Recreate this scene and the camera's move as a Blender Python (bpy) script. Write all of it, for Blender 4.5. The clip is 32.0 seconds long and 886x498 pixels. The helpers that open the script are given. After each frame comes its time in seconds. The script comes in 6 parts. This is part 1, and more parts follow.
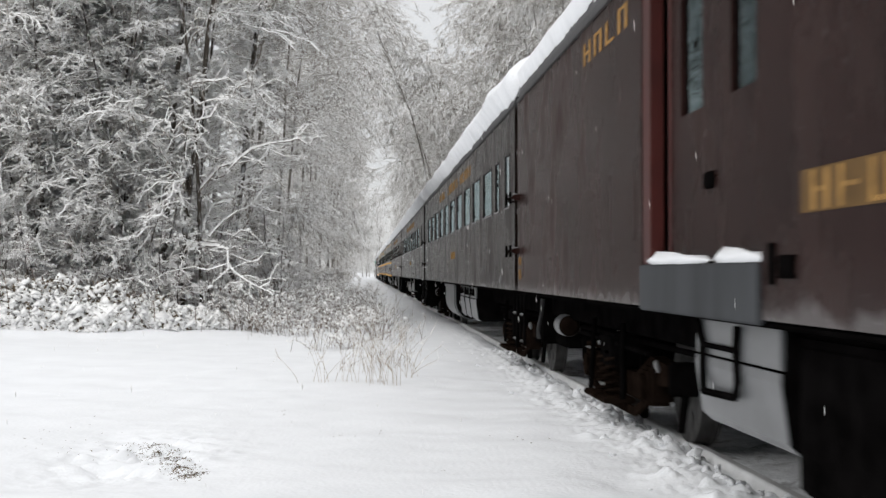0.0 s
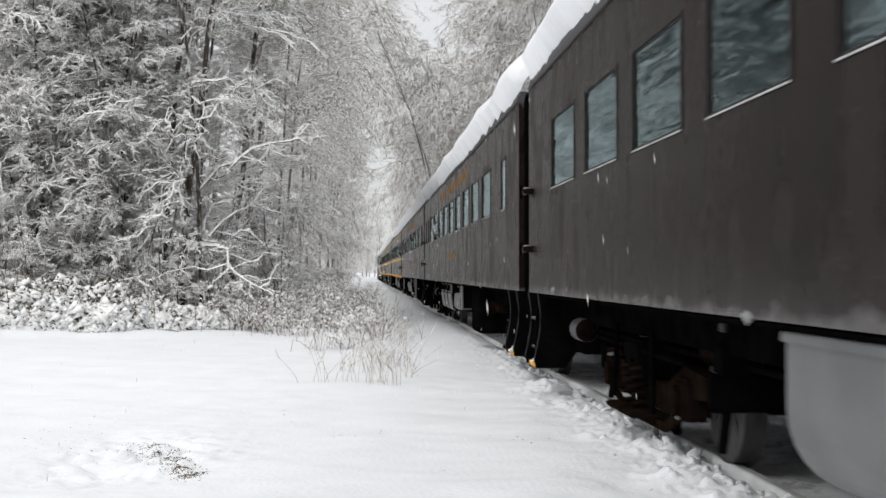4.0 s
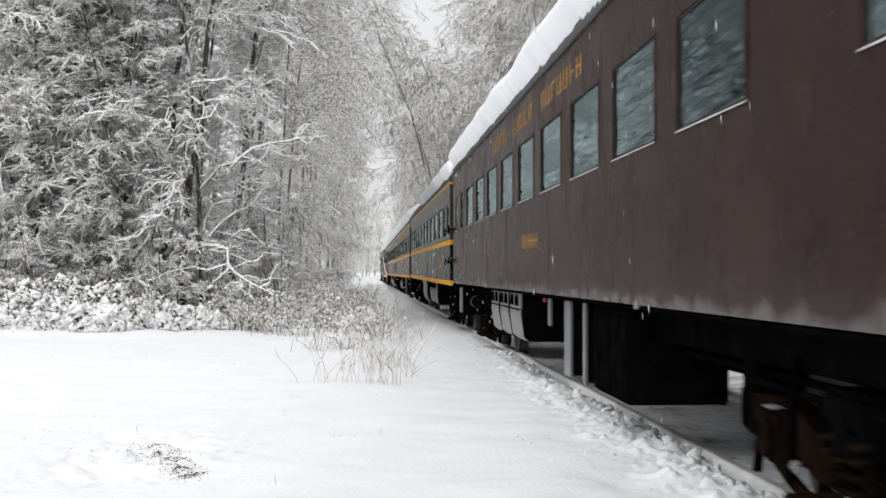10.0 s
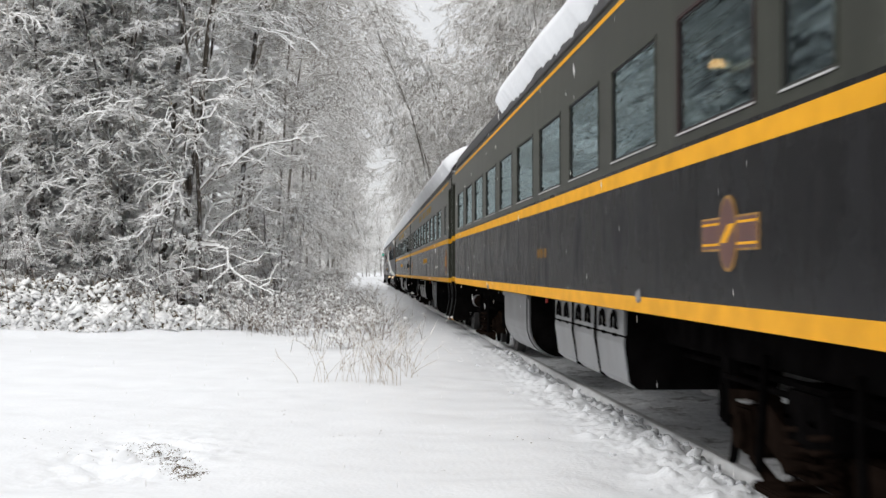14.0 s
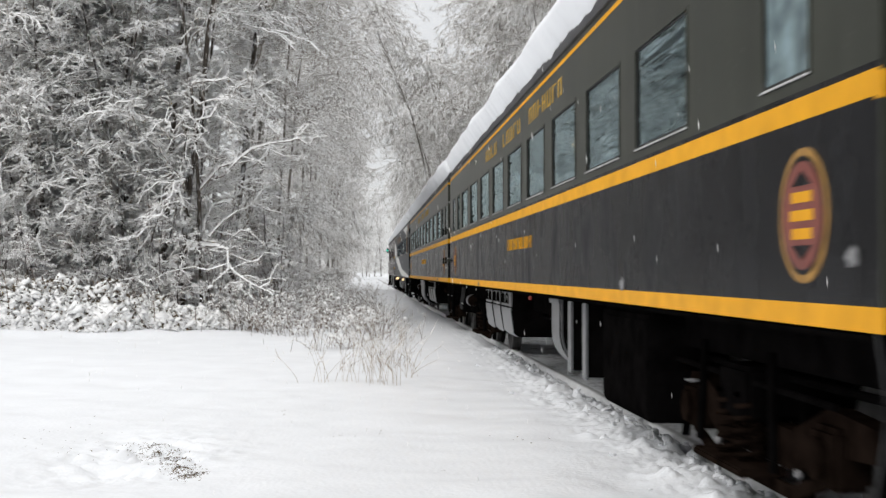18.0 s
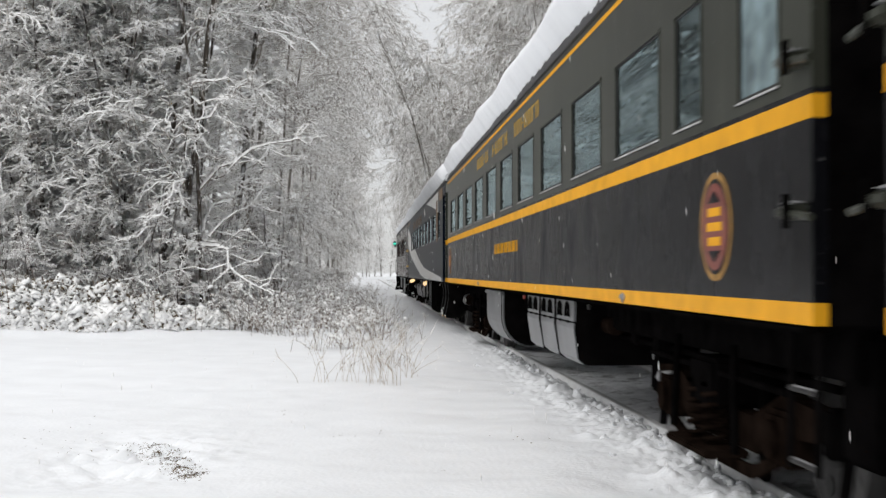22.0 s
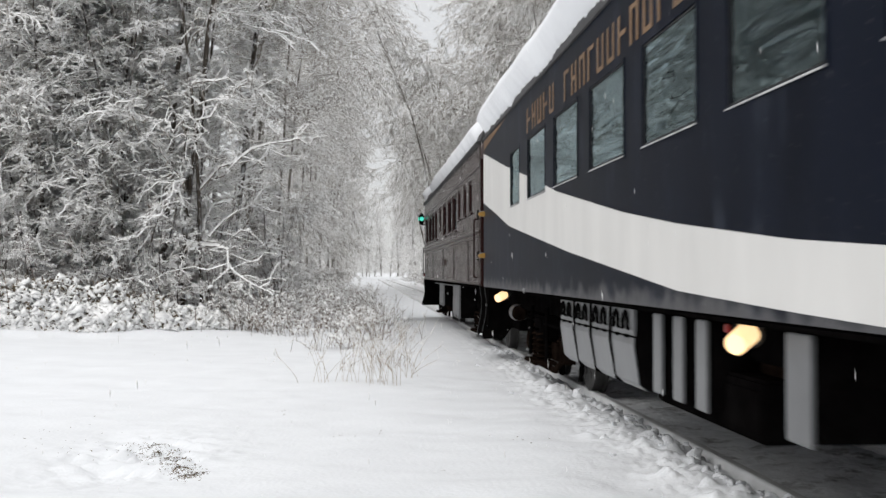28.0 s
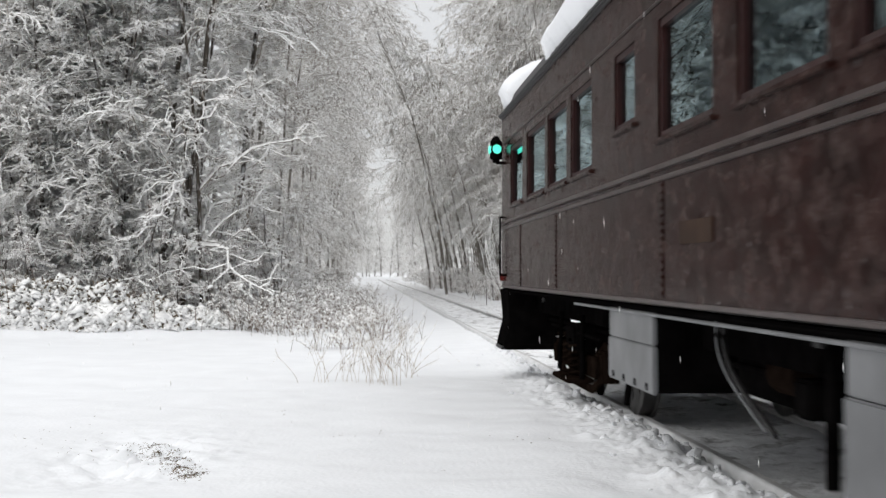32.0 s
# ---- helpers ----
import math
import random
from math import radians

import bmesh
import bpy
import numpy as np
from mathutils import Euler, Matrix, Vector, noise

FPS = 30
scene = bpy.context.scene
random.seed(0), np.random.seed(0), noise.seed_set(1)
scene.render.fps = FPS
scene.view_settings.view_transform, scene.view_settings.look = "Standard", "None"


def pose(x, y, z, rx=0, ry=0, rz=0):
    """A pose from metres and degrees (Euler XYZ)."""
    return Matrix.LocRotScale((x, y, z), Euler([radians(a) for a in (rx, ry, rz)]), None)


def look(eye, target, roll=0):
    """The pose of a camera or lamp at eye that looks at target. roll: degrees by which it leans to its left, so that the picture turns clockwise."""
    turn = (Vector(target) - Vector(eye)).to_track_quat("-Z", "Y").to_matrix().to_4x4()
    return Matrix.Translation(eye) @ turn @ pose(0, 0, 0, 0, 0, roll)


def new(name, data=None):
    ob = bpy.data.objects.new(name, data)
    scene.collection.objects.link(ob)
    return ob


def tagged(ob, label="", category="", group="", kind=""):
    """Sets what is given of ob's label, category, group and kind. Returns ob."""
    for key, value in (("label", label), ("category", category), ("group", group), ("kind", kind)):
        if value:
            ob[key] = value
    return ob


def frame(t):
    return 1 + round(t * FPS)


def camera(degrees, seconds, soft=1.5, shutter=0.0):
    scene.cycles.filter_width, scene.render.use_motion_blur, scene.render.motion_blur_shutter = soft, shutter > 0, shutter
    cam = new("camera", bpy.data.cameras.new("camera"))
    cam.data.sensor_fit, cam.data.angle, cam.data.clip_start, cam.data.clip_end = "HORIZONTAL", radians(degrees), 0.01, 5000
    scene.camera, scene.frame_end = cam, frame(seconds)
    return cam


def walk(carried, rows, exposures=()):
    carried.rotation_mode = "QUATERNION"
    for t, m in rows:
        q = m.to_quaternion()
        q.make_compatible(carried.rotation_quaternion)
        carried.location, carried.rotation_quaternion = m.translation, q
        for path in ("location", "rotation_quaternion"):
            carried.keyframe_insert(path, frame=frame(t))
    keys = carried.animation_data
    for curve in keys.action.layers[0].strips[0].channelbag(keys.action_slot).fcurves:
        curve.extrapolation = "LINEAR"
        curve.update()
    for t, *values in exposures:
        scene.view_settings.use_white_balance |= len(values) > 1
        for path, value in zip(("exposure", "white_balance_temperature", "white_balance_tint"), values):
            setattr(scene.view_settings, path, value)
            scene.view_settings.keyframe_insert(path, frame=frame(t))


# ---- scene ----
CAM_H = 1.39          # lens above the rail head
SIDE = 1.52           # half width of a car
TRACK = 3.45          # track centre, to the right of the camera
GAUGE = 1.435

cam = camera(40.06, 32.0, soft=1.5, shutter=0.5)
EYE = (0.0, 0.0, CAM_H)
AIM = (6.47, 100.0, CAM_H + 1.915)
walk(cam, [(0.0, look(EYE, AIM)), (32.0, look(EYE, AIM))], exposures=((0, 0.0), (3, 0.0), (6, 0.12), (7, 0.02), (8, 0.0), (9, 0.02), (10, 0.13), (11, 0.14), (12, 0.0), (14, 0.06), (17, -0.08), (18, 0.04), (19, 0.01), (20, -0.04), (22, -0.03), (25, -0.1), (28, -0.03), (29, -0.14), (30, -0.1), (32, -0.02)))

# distance run by the train, second by second
KNOTS = (0, 6, 12, 18, 24, 28, 32)
SPEED = (6.091, 6.091, 6.064, 5.764, 5.654, 5.617, 5.389)


def run(t):
    d = 0.0
    for k in range(6):
        a, b, va, vb = KNOTS[k], KNOTS[k + 1], SPEED[k], SPEED[k + 1]
        if t <= a:
            break
        e = min(t, b)
        ve = va + (vb - va) * (e - a) / (b - a)
        d += (va + ve) / 2 * (e - a)
    return d


# ---- light ----
world = bpy.data.worlds.new("overcast")
scene.world = world
world.use_nodes = True
wn, wl = world.node_tree.nodes, world.node_tree.links
wn.clear()
sky = wn.new("ShaderNodeTexSky")
sky.sky_type, sky.sun_disc = "NISHITA", False
sky.sun_elevation, sky.sun_rotation = radians(49), radians(200)
cloud_pos = wn.new("ShaderNodeTexCoord")
cloud_sep = wn.new("ShaderNodeSeparateXYZ")
cloud = wn.new("ShaderNodeValToRGB")
cloud.color_ramp.elements[0].position, cloud.color_ramp.elements[0].color = 0.0, (7.0, 7.03, 7.1, 1)
cloud.color_ramp.elements[1].position, cloud.color_ramp.elements[1].color = 1.0, (13.2, 13.2, 13.2, 1)
mix = wn.new("ShaderNodeMix")
mix.data_type = "RGBA"
mix.inputs[0].default_value = 0.9
bg = wn.new("ShaderNodeBackground")
bg.inputs[1].default_value = 0.1
out = wn.new("ShaderNodeOutputWorld")
wl.new(cloud_pos.outputs["Generated"], cloud_sep.inputs[0])
wl.new(cloud_sep.outputs[2], cloud.inputs[0])
wl.new(sky.outputs[0], mix.inputs[6])
wl.new(cloud.outputs[0], mix.inputs[7])
wl.new(mix.outputs[2], bg.inputs[0])
wl.new(bg.outputs[0], out.inputs[0])
sun = new("sun", bpy.data.lights.new("sun", "SUN"))
sun.data.energy, sun.data.angle, sun.data.color = 1.05, radians(60), (1.0, 0.97, 0.93)
sun.matrix_world = look((-38, -10, 48), (0, 20, 0))


# ---- materials ----
def material(name, color, rough=0.6, metal=0.0, vary=0.15, scale=6.0, bump=0.0, bump_scale=60.0, spread=None, spread_color=None, spread_scale=2.0, stretch=(1, 1, 1), spec=0.5, frost=0.0, fleck=0.0, matt=0.0, soft=0.12):
    """Principled surface with a broad and a fine variation, and stains and other patches of another colour above the
    noise value `spread`.
    """
    m = bpy.data.materials.new(name)
    m.use_nodes = True
    n, l = m.node_tree.nodes, m.node_tree.links
    p = n["Principled BSDF"]
    p.inputs["Roughness"].default_value, p.inputs["Metallic"].default_value = rough, metal
    p.inputs["Specular IOR Level"].default_value = spec
    co, mp = n.new("ShaderNodeTexCoord"), n.new("ShaderNodeMapping")
    mp.inputs["Scale"].default_value = stretch
    l.new(co.outputs["Object"], mp.inputs[0])
    big, fine = n.new("ShaderNodeTexNoise"), n.new("ShaderNodeTexNoise")
    for t, s, d in ((big, scale, 5), (fine, bump_scale, 3)):
        t.inputs["Scale"].default_value, t.inputs["Detail"].default_value = s, d
        l.new(mp.outputs[0], t.inputs[0])
    ramp = n.new("ShaderNodeValToRGB")
    e = ramp.color_ramp.elements
    e[0].position, e[1].position = 0.3, 0.7
    e[0].color = (*[c * (1 - vary) for c in color], 1)
    e[1].color = (*[min(1, c * (1 + vary)) for c in color], 1)
    l.new(big.outputs[0], ramp.inputs[0])
    col = ramp.outputs[0]
    if spread is not None:
        st, sr, mx = n.new("ShaderNodeTexNoise"), n.new("ShaderNodeValToRGB"), n.new("ShaderNodeMix")
        st.inputs["Scale"].default_value, st.inputs["Detail"].default_value = spread_scale, 8
        st.inputs["Roughness"].default_value = 0.65
        l.new(mp.outputs[0], st.inputs[0])
        sr.color_ramp.elements[0].position, sr.color_ramp.elements[1].position = spread, min(1, spread + soft)
        l.new(st.outputs[0], sr.inputs[0])
        mx.data_type = "RGBA"
        l.new(sr.outputs[0], mx.inputs[0])
        l.new(col, mx.inputs[6])
        mx.inputs[7].default_value = (*spread_color, 1)
        col = mx.outputs[2]
        if matt:
            # weathered patches, and the oxblood's painted blotches, have less gloss
            dull = n.new("ShaderNodeMath")
            dull.operation, dull.inputs[1].default_value, dull.inputs[2].default_value = "MULTIPLY_ADD", matt, rough
            l.new(sr.outputs[0], dull.inputs[0])
            l.new(dull.outputs[0], p.inputs["Roughness"])
    if frost:
        # snow dust thrown up against the lower edge of the side
        sp, fall, fn, add, fr, mx = n.new("ShaderNodeSeparateXYZ"), n.new("ShaderNodeMapRange"), n.new("ShaderNodeTexNoise"), n.new("ShaderNodeMath"), n.new("ShaderNodeValToRGB"), n.new("ShaderNodeMix")
        l.new(co.outputs["Object"], sp.inputs[0])
        l.new(sp.outputs[2], fall.inputs[0])
        fall.inputs["From Min"].default_value, fall.inputs["From Max"].default_value = 1.15, 1.15 + frost
        fall.inputs["To Min"].default_value, fall.inputs["To Max"].default_value = 0.55, 0.0
        fn.inputs["Scale"].default_value, fn.inputs["Detail"].default_value = 4.5, 8
        l.new(co.outputs["Object"], fn.inputs[0])
        add.operation = "ADD"
        l.new(fall.outputs[0], add.inputs[0])
        l.new(fn.outputs[0], add.inputs[1])
        fr.color_ramp.elements[0].position, fr.color_ramp.elements[1].position = 0.72, 1.08
        fr.color_ramp.elements[1].color = (0.36, 0.36, 0.36, 1)
        l.new(add.outputs[0], fr.inputs[0])
        mx.data_type = "RGBA"
        l.new(fr.outputs[0], mx.inputs[0])
        l.new(col, mx.inputs[6])
        mx.inputs[7].default_value = (0.22, 0.215, 0.215, 1)
        col = mx.outputs[2]
    if fleck:
        # small flakes stuck to the paint
        fn, fr, mx = n.new("ShaderNodeTexNoise"), n.new("ShaderNodeValToRGB"), n.new("ShaderNodeMix")
        fn.inputs["Scale"].default_value, fn.inputs["Detail"].default_value = 26.0, 3
        l.new(co.outputs["Object"], fn.inputs[0])
        fr.color_ramp.elements[0].position, fr.color_ramp.elements[1].position = 0.68, 0.76
        fr.color_ramp.elements[1].color = (fleck, fleck, fleck, 1)
        l.new(fn.outputs[0], fr.inputs[0])
        mx.data_type = "RGBA"
        l.new(fr.outputs[0], mx.inputs[0])
        l.new(col, mx.inputs[6])
        mx.inputs[7].default_value = (0.5, 0.5, 0.51, 1)
        col = mx.outputs[2]
    l.new(col, p.inputs["Base Color"])
    if bump:
        b = n.new("ShaderNodeBump")
        b.inputs["Strength"].default_value, b.inputs["Distance"].default_value = bump, 0.02
        l.new(fine.outputs[0], b.inputs["Height"])
        l.new(b.outputs[0], p.inputs["Normal"])
    return m


def glass_material(name, tint, ripple=0.13):
    m = bpy.data.materials.new(name)
    m.use_nodes = True
    n, l = m.node_tree.nodes, m.node_tree.links
    n.remove(n["Principled BSDF"])
    tr, gl, fr, mx = n.new("ShaderNodeBsdfTransparent"), n.new("ShaderNodeBsdfGlossy"), n.new("ShaderNodeLayerWeight"), n.new("ShaderNodeMixShader")
    tr.inputs[0].default_value = (*tint, 1)
    gl.inputs["Roughness"].default_value = 0.01
    gl.inputs["Color"].default_value = (0.72, 0.89, 0.93, 1)
    # old rolled glass: the surface leans a little this way and that in flat horizontal waves
    co, wm, wob, mid, amp, geo, add, unit = [n.new("ShaderNode" + k) for k in ("TexCoord", "Mapping", "TexNoise", "VectorMath", "VectorMath", "NewGeometry", "VectorMath", "VectorMath")]
    wm.inputs["Scale"].default_value = (1, 0.5, 11.0)
    wob.inputs["Scale"].default_value, wob.inputs["Detail"].default_value = 2.0, 1.0
    mid.operation, mid.inputs[1].default_value = "SUBTRACT", (0.5, 0.5, 0.5)
    amp.operation, amp.inputs[1].default_value = "MULTIPLY", (0, ripple, ripple * 1.5)
    add.operation, unit.operation = "ADD", "NORMALIZE"
    l.new(co.outputs["Object"], wm.inputs[0])
    l.new(wm.outputs[0], wob.inputs[0])
    l.new(wob.outputs["Color"], mid.inputs[0])
    l.new(mid.outputs[0], amp.inputs[0])
    l.new(amp.outputs[0], add.inputs[0])
    l.new(geo.outputs["Normal"], add.inputs[1])
    l.new(add.outputs[0], unit.inputs[0])
    l.new(unit.outputs[0], gl.inputs["Normal"])
    fr.inputs[0].default_value = 0.5
    fifth, one, two, both, twice = [n.new("ShaderNodeMath") for _ in range(5)]
    fifth.operation, fifth.inputs[1].default_value = "POWER", 5.0
    one.operation, one.inputs[1].default_value, one.inputs[2].default_value = "MULTIPLY_ADD", 0.96, 0.04
    # the two faces of a pane together: 2R / (1 + R)
    two.operation, two.inputs[1].default_value = "MULTIPLY", 2.0
    both.operation, both.inputs[1].default_value = "ADD", 1.0
    twice.operation, twice.use_clamp = "DIVIDE", True
    l.new(fr.outputs["Facing"], fifth.inputs[0])
    l.new(fifth.outputs[0], one.inputs[0])
    l.new(one.outputs[0], two.inputs[0])
    l.new(one.outputs[0], both.inputs[0])
    l.new(two.outputs[0], twice.inputs[0])
    l.new(both.outputs[0], twice.inputs[1])
    l.new(twice.outputs[0], mx.inputs[0])
    l.new(tr.outputs[0], mx.inputs[1])
    l.new(gl.outputs[0], mx.inputs[2])
    l.new(mx.outputs[0], n["Material Output"].inputs[0])
    return m


def glow_material(name, color, strength):
    m = bpy.data.materials.new(name)
    m.use_nodes = True
    p = m.node_tree.nodes["Principled BSDF"]
    p.inputs["Base Color"].default_value = (*color, 1)
    p.inputs["Emission Color"].default_value = (*color, 1)
    p.inputs["Emission Strength"].default_value = strength
    return m


SNOW = material("snow", (0.80, 0.814, 0.836), 0.75, vary=0.03, scale=1.5, bump=0.35, bump_scale=24, spec=0.2)
SNOW_TREE = material("tree snow", (0.905, 0.905, 0.90), 0.8, vary=0.03, scale=2.0, spec=0.1)
SNOW_GREY = material("packed snow", (0.70, 0.705, 0.71), 0.7, vary=0.15, scale=3.0, bump=0.4, bump_scale=18, spec=0.2)
BARK = material("bark", (0.062, 0.052, 0.042), 0.9, vary=0.4, scale=5.0, bump=0.5, bump_scale=30, spread=0.50, spread_color=(0.48, 0.485, 0.49), spread_scale=5.0, stretch=(1, 1, 0.5), spec=0.2)
# distance haze is put into the bark colour of the farther trees
BARK_HAZE = material("far bark paled for haze", (0.17, 0.155, 0.135), 0.9, vary=0.35, scale=3.0, bump=0.4, bump_scale=25, spread=0.52, spread_color=(0.55, 0.555, 0.56), spread_scale=3.0, stretch=(1, 1, 0.4), spec=0.1)
CAKE = material("grey caked snow", (0.24, 0.24, 0.245), 0.8, vary=0.3, scale=6, bump=0.3, spec=0.1)
# twig colour of the far trees, toned for haze
TWIG_HAZE = material("far twigs toned for haze", (0.20, 0.182, 0.158), 0.9, vary=0.3, scale=2.0, spec=0.1)
TWIG = material("twig bark", (0.27, 0.245, 0.215), 0.9, vary=0.35, scale=2.0, spec=0.15)
BRUSH = material("reddish brush bark", (0.15, 0.105, 0.085), 0.9, vary=0.4, scale=2.0, spec=0.1)
THRESHOLD = material("grey steel threshold", (0.045, 0.048, 0.052), 0.6, vary=0.3, scale=3, spec=0.1, stretch=(1, 1, 0.2))
PLATE_GOLD = material("dull gold name plate", (0.115, 0.066, 0.024), 0.6, vary=0.3, scale=6, spec=0.1)
PLATE = material("faded tan name plate", (0.034, 0.020, 0.014), 0.5, vary=0.3, scale=5, spec=0.03)
MARKER_RED = material("dark red tail lens", (0.12, 0.012, 0.010), 0.25, vary=0.2)
CANE = material("dry cane", (0.16, 0.12, 0.09), 0.9, vary=0.4, scale=3.0, spec=0.1)
STRAW = material("dry grass", (0.36, 0.29, 0.21), 0.9, vary=0.35, scale=3.0, spec=0.1)
LEAF = material("withered leaf", (0.13, 0.10, 0.065), 0.8, vary=0.5, scale=4.0, spec=0.2)
RAIL = material("frosted rail steel", (0.46, 0.455, 0.455), 0.55, vary=0.3, scale=5, bump=0.2, spread=0.62, spread_color=(0.14, 0.11, 0.095), spread_scale=3.0, stretch=(1, 0.3, 1), spec=0.2)
BROWN = material("dark brown coach paint", (0.0110, 0.0070, 0.0064), 0.26, vary=0.3, scale=1.6, bump=0.12, bump_scale=3.0, spread=0.50, spread_color=(0.030, 0.023, 0.021), spread_scale=1.8, stretch=(1, 1, 0.55), spec=0.08, frost=0.15, fleck=0.18, matt=0.3, soft=0.3)
MAROON = material("maroon coach paint", (0.0210, 0.0092, 0.0080), 0.26, vary=0.3, scale=1.6, bump=0.12, bump_scale=3.0, spread=0.51, spread_color=(0.043, 0.026, 0.022), spread_scale=1.8, stretch=(1, 1, 0.55), spec=0.06, frost=0.17, fleck=0.18, matt=0.3, soft=0.3)
# paler blotches put the wood's reflection in the varnish into the colour
OXBLOOD = material("oxblood varnish with painted reflections", (0.0165, 0.0060, 0.0050), 0.16, vary=0.5, scale=4.0, bump=0.3, bump_scale=7.0, spread=0.44, spread_color=(0.064, 0.043, 0.038), spread_scale=9.0, stretch=(1, 0.6, 0.9), spec=0.03, fleck=0.2, matt=0.3, soft=0.4)
# paler than the side: the sky's highlight on the mouldings is in the colour
MOULDING = material("moulding paint with highlight", (0.036, 0.022, 0.019), 0.3, vary=0.4, scale=5.0, spec=0.3)
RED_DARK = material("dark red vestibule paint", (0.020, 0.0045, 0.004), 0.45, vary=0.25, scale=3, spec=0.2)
OLIVE = material("olive grey coach paint", (0.034, 0.036, 0.028), 0.30, vary=0.2, scale=1.6, bump=0.04, bump_scale=3.0, spread=0.56, spread_color=(0.052, 0.054, 0.044), spread_scale=3.2, stretch=(1, 1, 0.16), spec=0.10, fleck=0.12)
BLACK = material("coach black paint", (0.0060, 0.0061, 0.0074), 0.26, vary=0.3, scale=1.8, bump=0.12, bump_scale=3.0, spread=0.50, spread_color=(0.021, 0.021, 0.024), spread_scale=2.0, stretch=(1, 1, 0.5), spec=0.07, frost=0.12, fleck=0.15, matt=0.3, soft=0.3)
YELLOW = material("golden yellow paint", (0.70, 0.335, 0.016), 0.5, vary=0.12, scale=4, spec=0.08, spread=0.68, spread_color=(0.45, 0.22, 0.02), spread_scale=5.0)
BLUE = material("navy blue coach paint", (0.0046, 0.0068, 0.0138), 0.32, vary=0.3, scale=1.6, bump=0.04, bump_scale=3.0, spread=0.55, spread_color=(0.016, 0.020, 0.031), spread_scale=2.4, stretch=(1, 1, 0.4), spec=0.02, frost=0.24, fleck=0.12)
WHITE = material("white coach paint", (0.66, 0.65, 0.63), 0.4, vary=0.06, scale=2.0, stretch=(1, 1, 0.3))
TAN = material("tan gold paint", (0.16, 0.09, 0.04), 0.5, vary=0.25, scale=3)
LETTER = material("yellow gold lettering", (0.44, 0.27, 0.045), 0.6, vary=0.25, scale=12, spec=0.2)
GOLD = material("faded gold lettering", (0.30, 0.165, 0.045), 0.6, vary=0.35, scale=12, spec=0.2)
ROOF = material("sooty roof", (0.035, 0.034, 0.035), 0.6, vary=0.3, scale=3, bump=0.1)
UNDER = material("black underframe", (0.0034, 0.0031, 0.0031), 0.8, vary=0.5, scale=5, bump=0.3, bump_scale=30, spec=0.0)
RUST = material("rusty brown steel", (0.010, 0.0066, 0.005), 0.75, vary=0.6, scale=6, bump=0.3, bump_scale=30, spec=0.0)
# paler than STEEL: the light on the wheel rims is in the colour
WHEEL = material("lightened wheel steel", (0.058, 0.056, 0.055), 0.6, vary=0.5, scale=8, bump=0.15, spec=0.2)
STEEL = material("worn steel", (0.022, 0.021, 0.021), 0.6, metal=0.2, vary=0.5, scale=8, bump=0.15, spec=0.2)
SILVER = material("frosted silver panel", (0.108, 0.111, 0.116), 0.36, vary=0.25, scale=2.0, bump=0.1, bump_scale=9, spread=0.60, spread_color=(0.095, 0.095, 0.098), spread_scale=2.2)
SILVER_DULL = material("dull silver tank paint", (0.088, 0.090, 0.094), 0.38, vary=0.3, scale=2.0, bump=0.1, bump_scale=9, spread=0.55, spread_color=(0.15, 0.152, 0.156), spread_scale=1.6, soft=0.3)
# bare ballast patches, kept darker to carry some shade below the train
BALLAST = material("snowy ballast", (0.76, 0.77, 0.785), 0.85, vary=0.15, scale=5, bump=0.6, bump_scale=22, spread=0.53, spread_color=(0.27, 0.265, 0.265), spread_scale=2.6, spec=0.1)
BRASS = material("brass handrail", (0.50, 0.30, 0.08), 0.35, metal=0.8, vary=0.2)
ALU = material("aluminium window trim", (0.48, 0.48, 0.485), 0.45, metal=0.0, vary=0.3)
INSIDE = material("dim interior lining", (0.06, 0.056, 0.052), 0.8, vary=0.2)
SEATS = material("dark seat cloth", (0.04, 0.04, 0.05), 0.9, vary=0.3)
BLIND = material("drawn window blind", (0.42, 0.41, 0.40), 0.8, vary=0.08)
RUBBER = material("black rubber bellows", (0.015, 0.015, 0.016), 0.8, vary=0.3)
GLASS = glass_material("window glass", (0.42, 0.47, 0.50))
GLASS_FLAT = glass_material("flat window glass", (0.42, 0.47, 0.50), ripple=0.03)
GLASS_PALE = material("pale blue frosted glass", (0.16, 0.22, 0.235), 0.12, vary=0.5, scale=6, spec=0.7)
LAMP = glow_material("lit amber lamp", (1.0, 0.50, 0.16), 6.0)
HEAD = glow_material("lit warm lamp", (1.0, 0.68, 0.36), 1.3)
GREEN = glow_material("green signal lens", (0.10, 0.90, 0.66), 0.75)
RED_PAINT = material("red paint", (0.4, 0.03, 0.02), 0.5)
RED_JAMB = material("red door jamb paint", (0.055, 0.011, 0.009), 0.45, vary=0.25, scale=3, spec=0.3)
CREST = material("crest red", (0.17, 0.032, 0.02), 0.5, vary=0.2)
CREST_DARK = material("crest maroon", (0.085, 0.026, 0.020), 0.5, vary=0.2)
CASE_GREY = material("mid grey case paint", (0.135, 0.138, 0.143), 0.5, metal=0.2, vary=0.3, scale=2.0, bump=0.1, bump_scale=9, spread=0.58, spread_color=(0.17, 0.17, 0.175), spread_scale=2.0)


# ---- mesh helpers ----
def mesh_of(name, bm, mat, smooth=False):
    me = bpy.data.meshes.new(name)
    bm.to_mesh(me)
    bm.free()
    me.materials.append(mat)
    if smooth:
        me.shade_smooth()
    return me


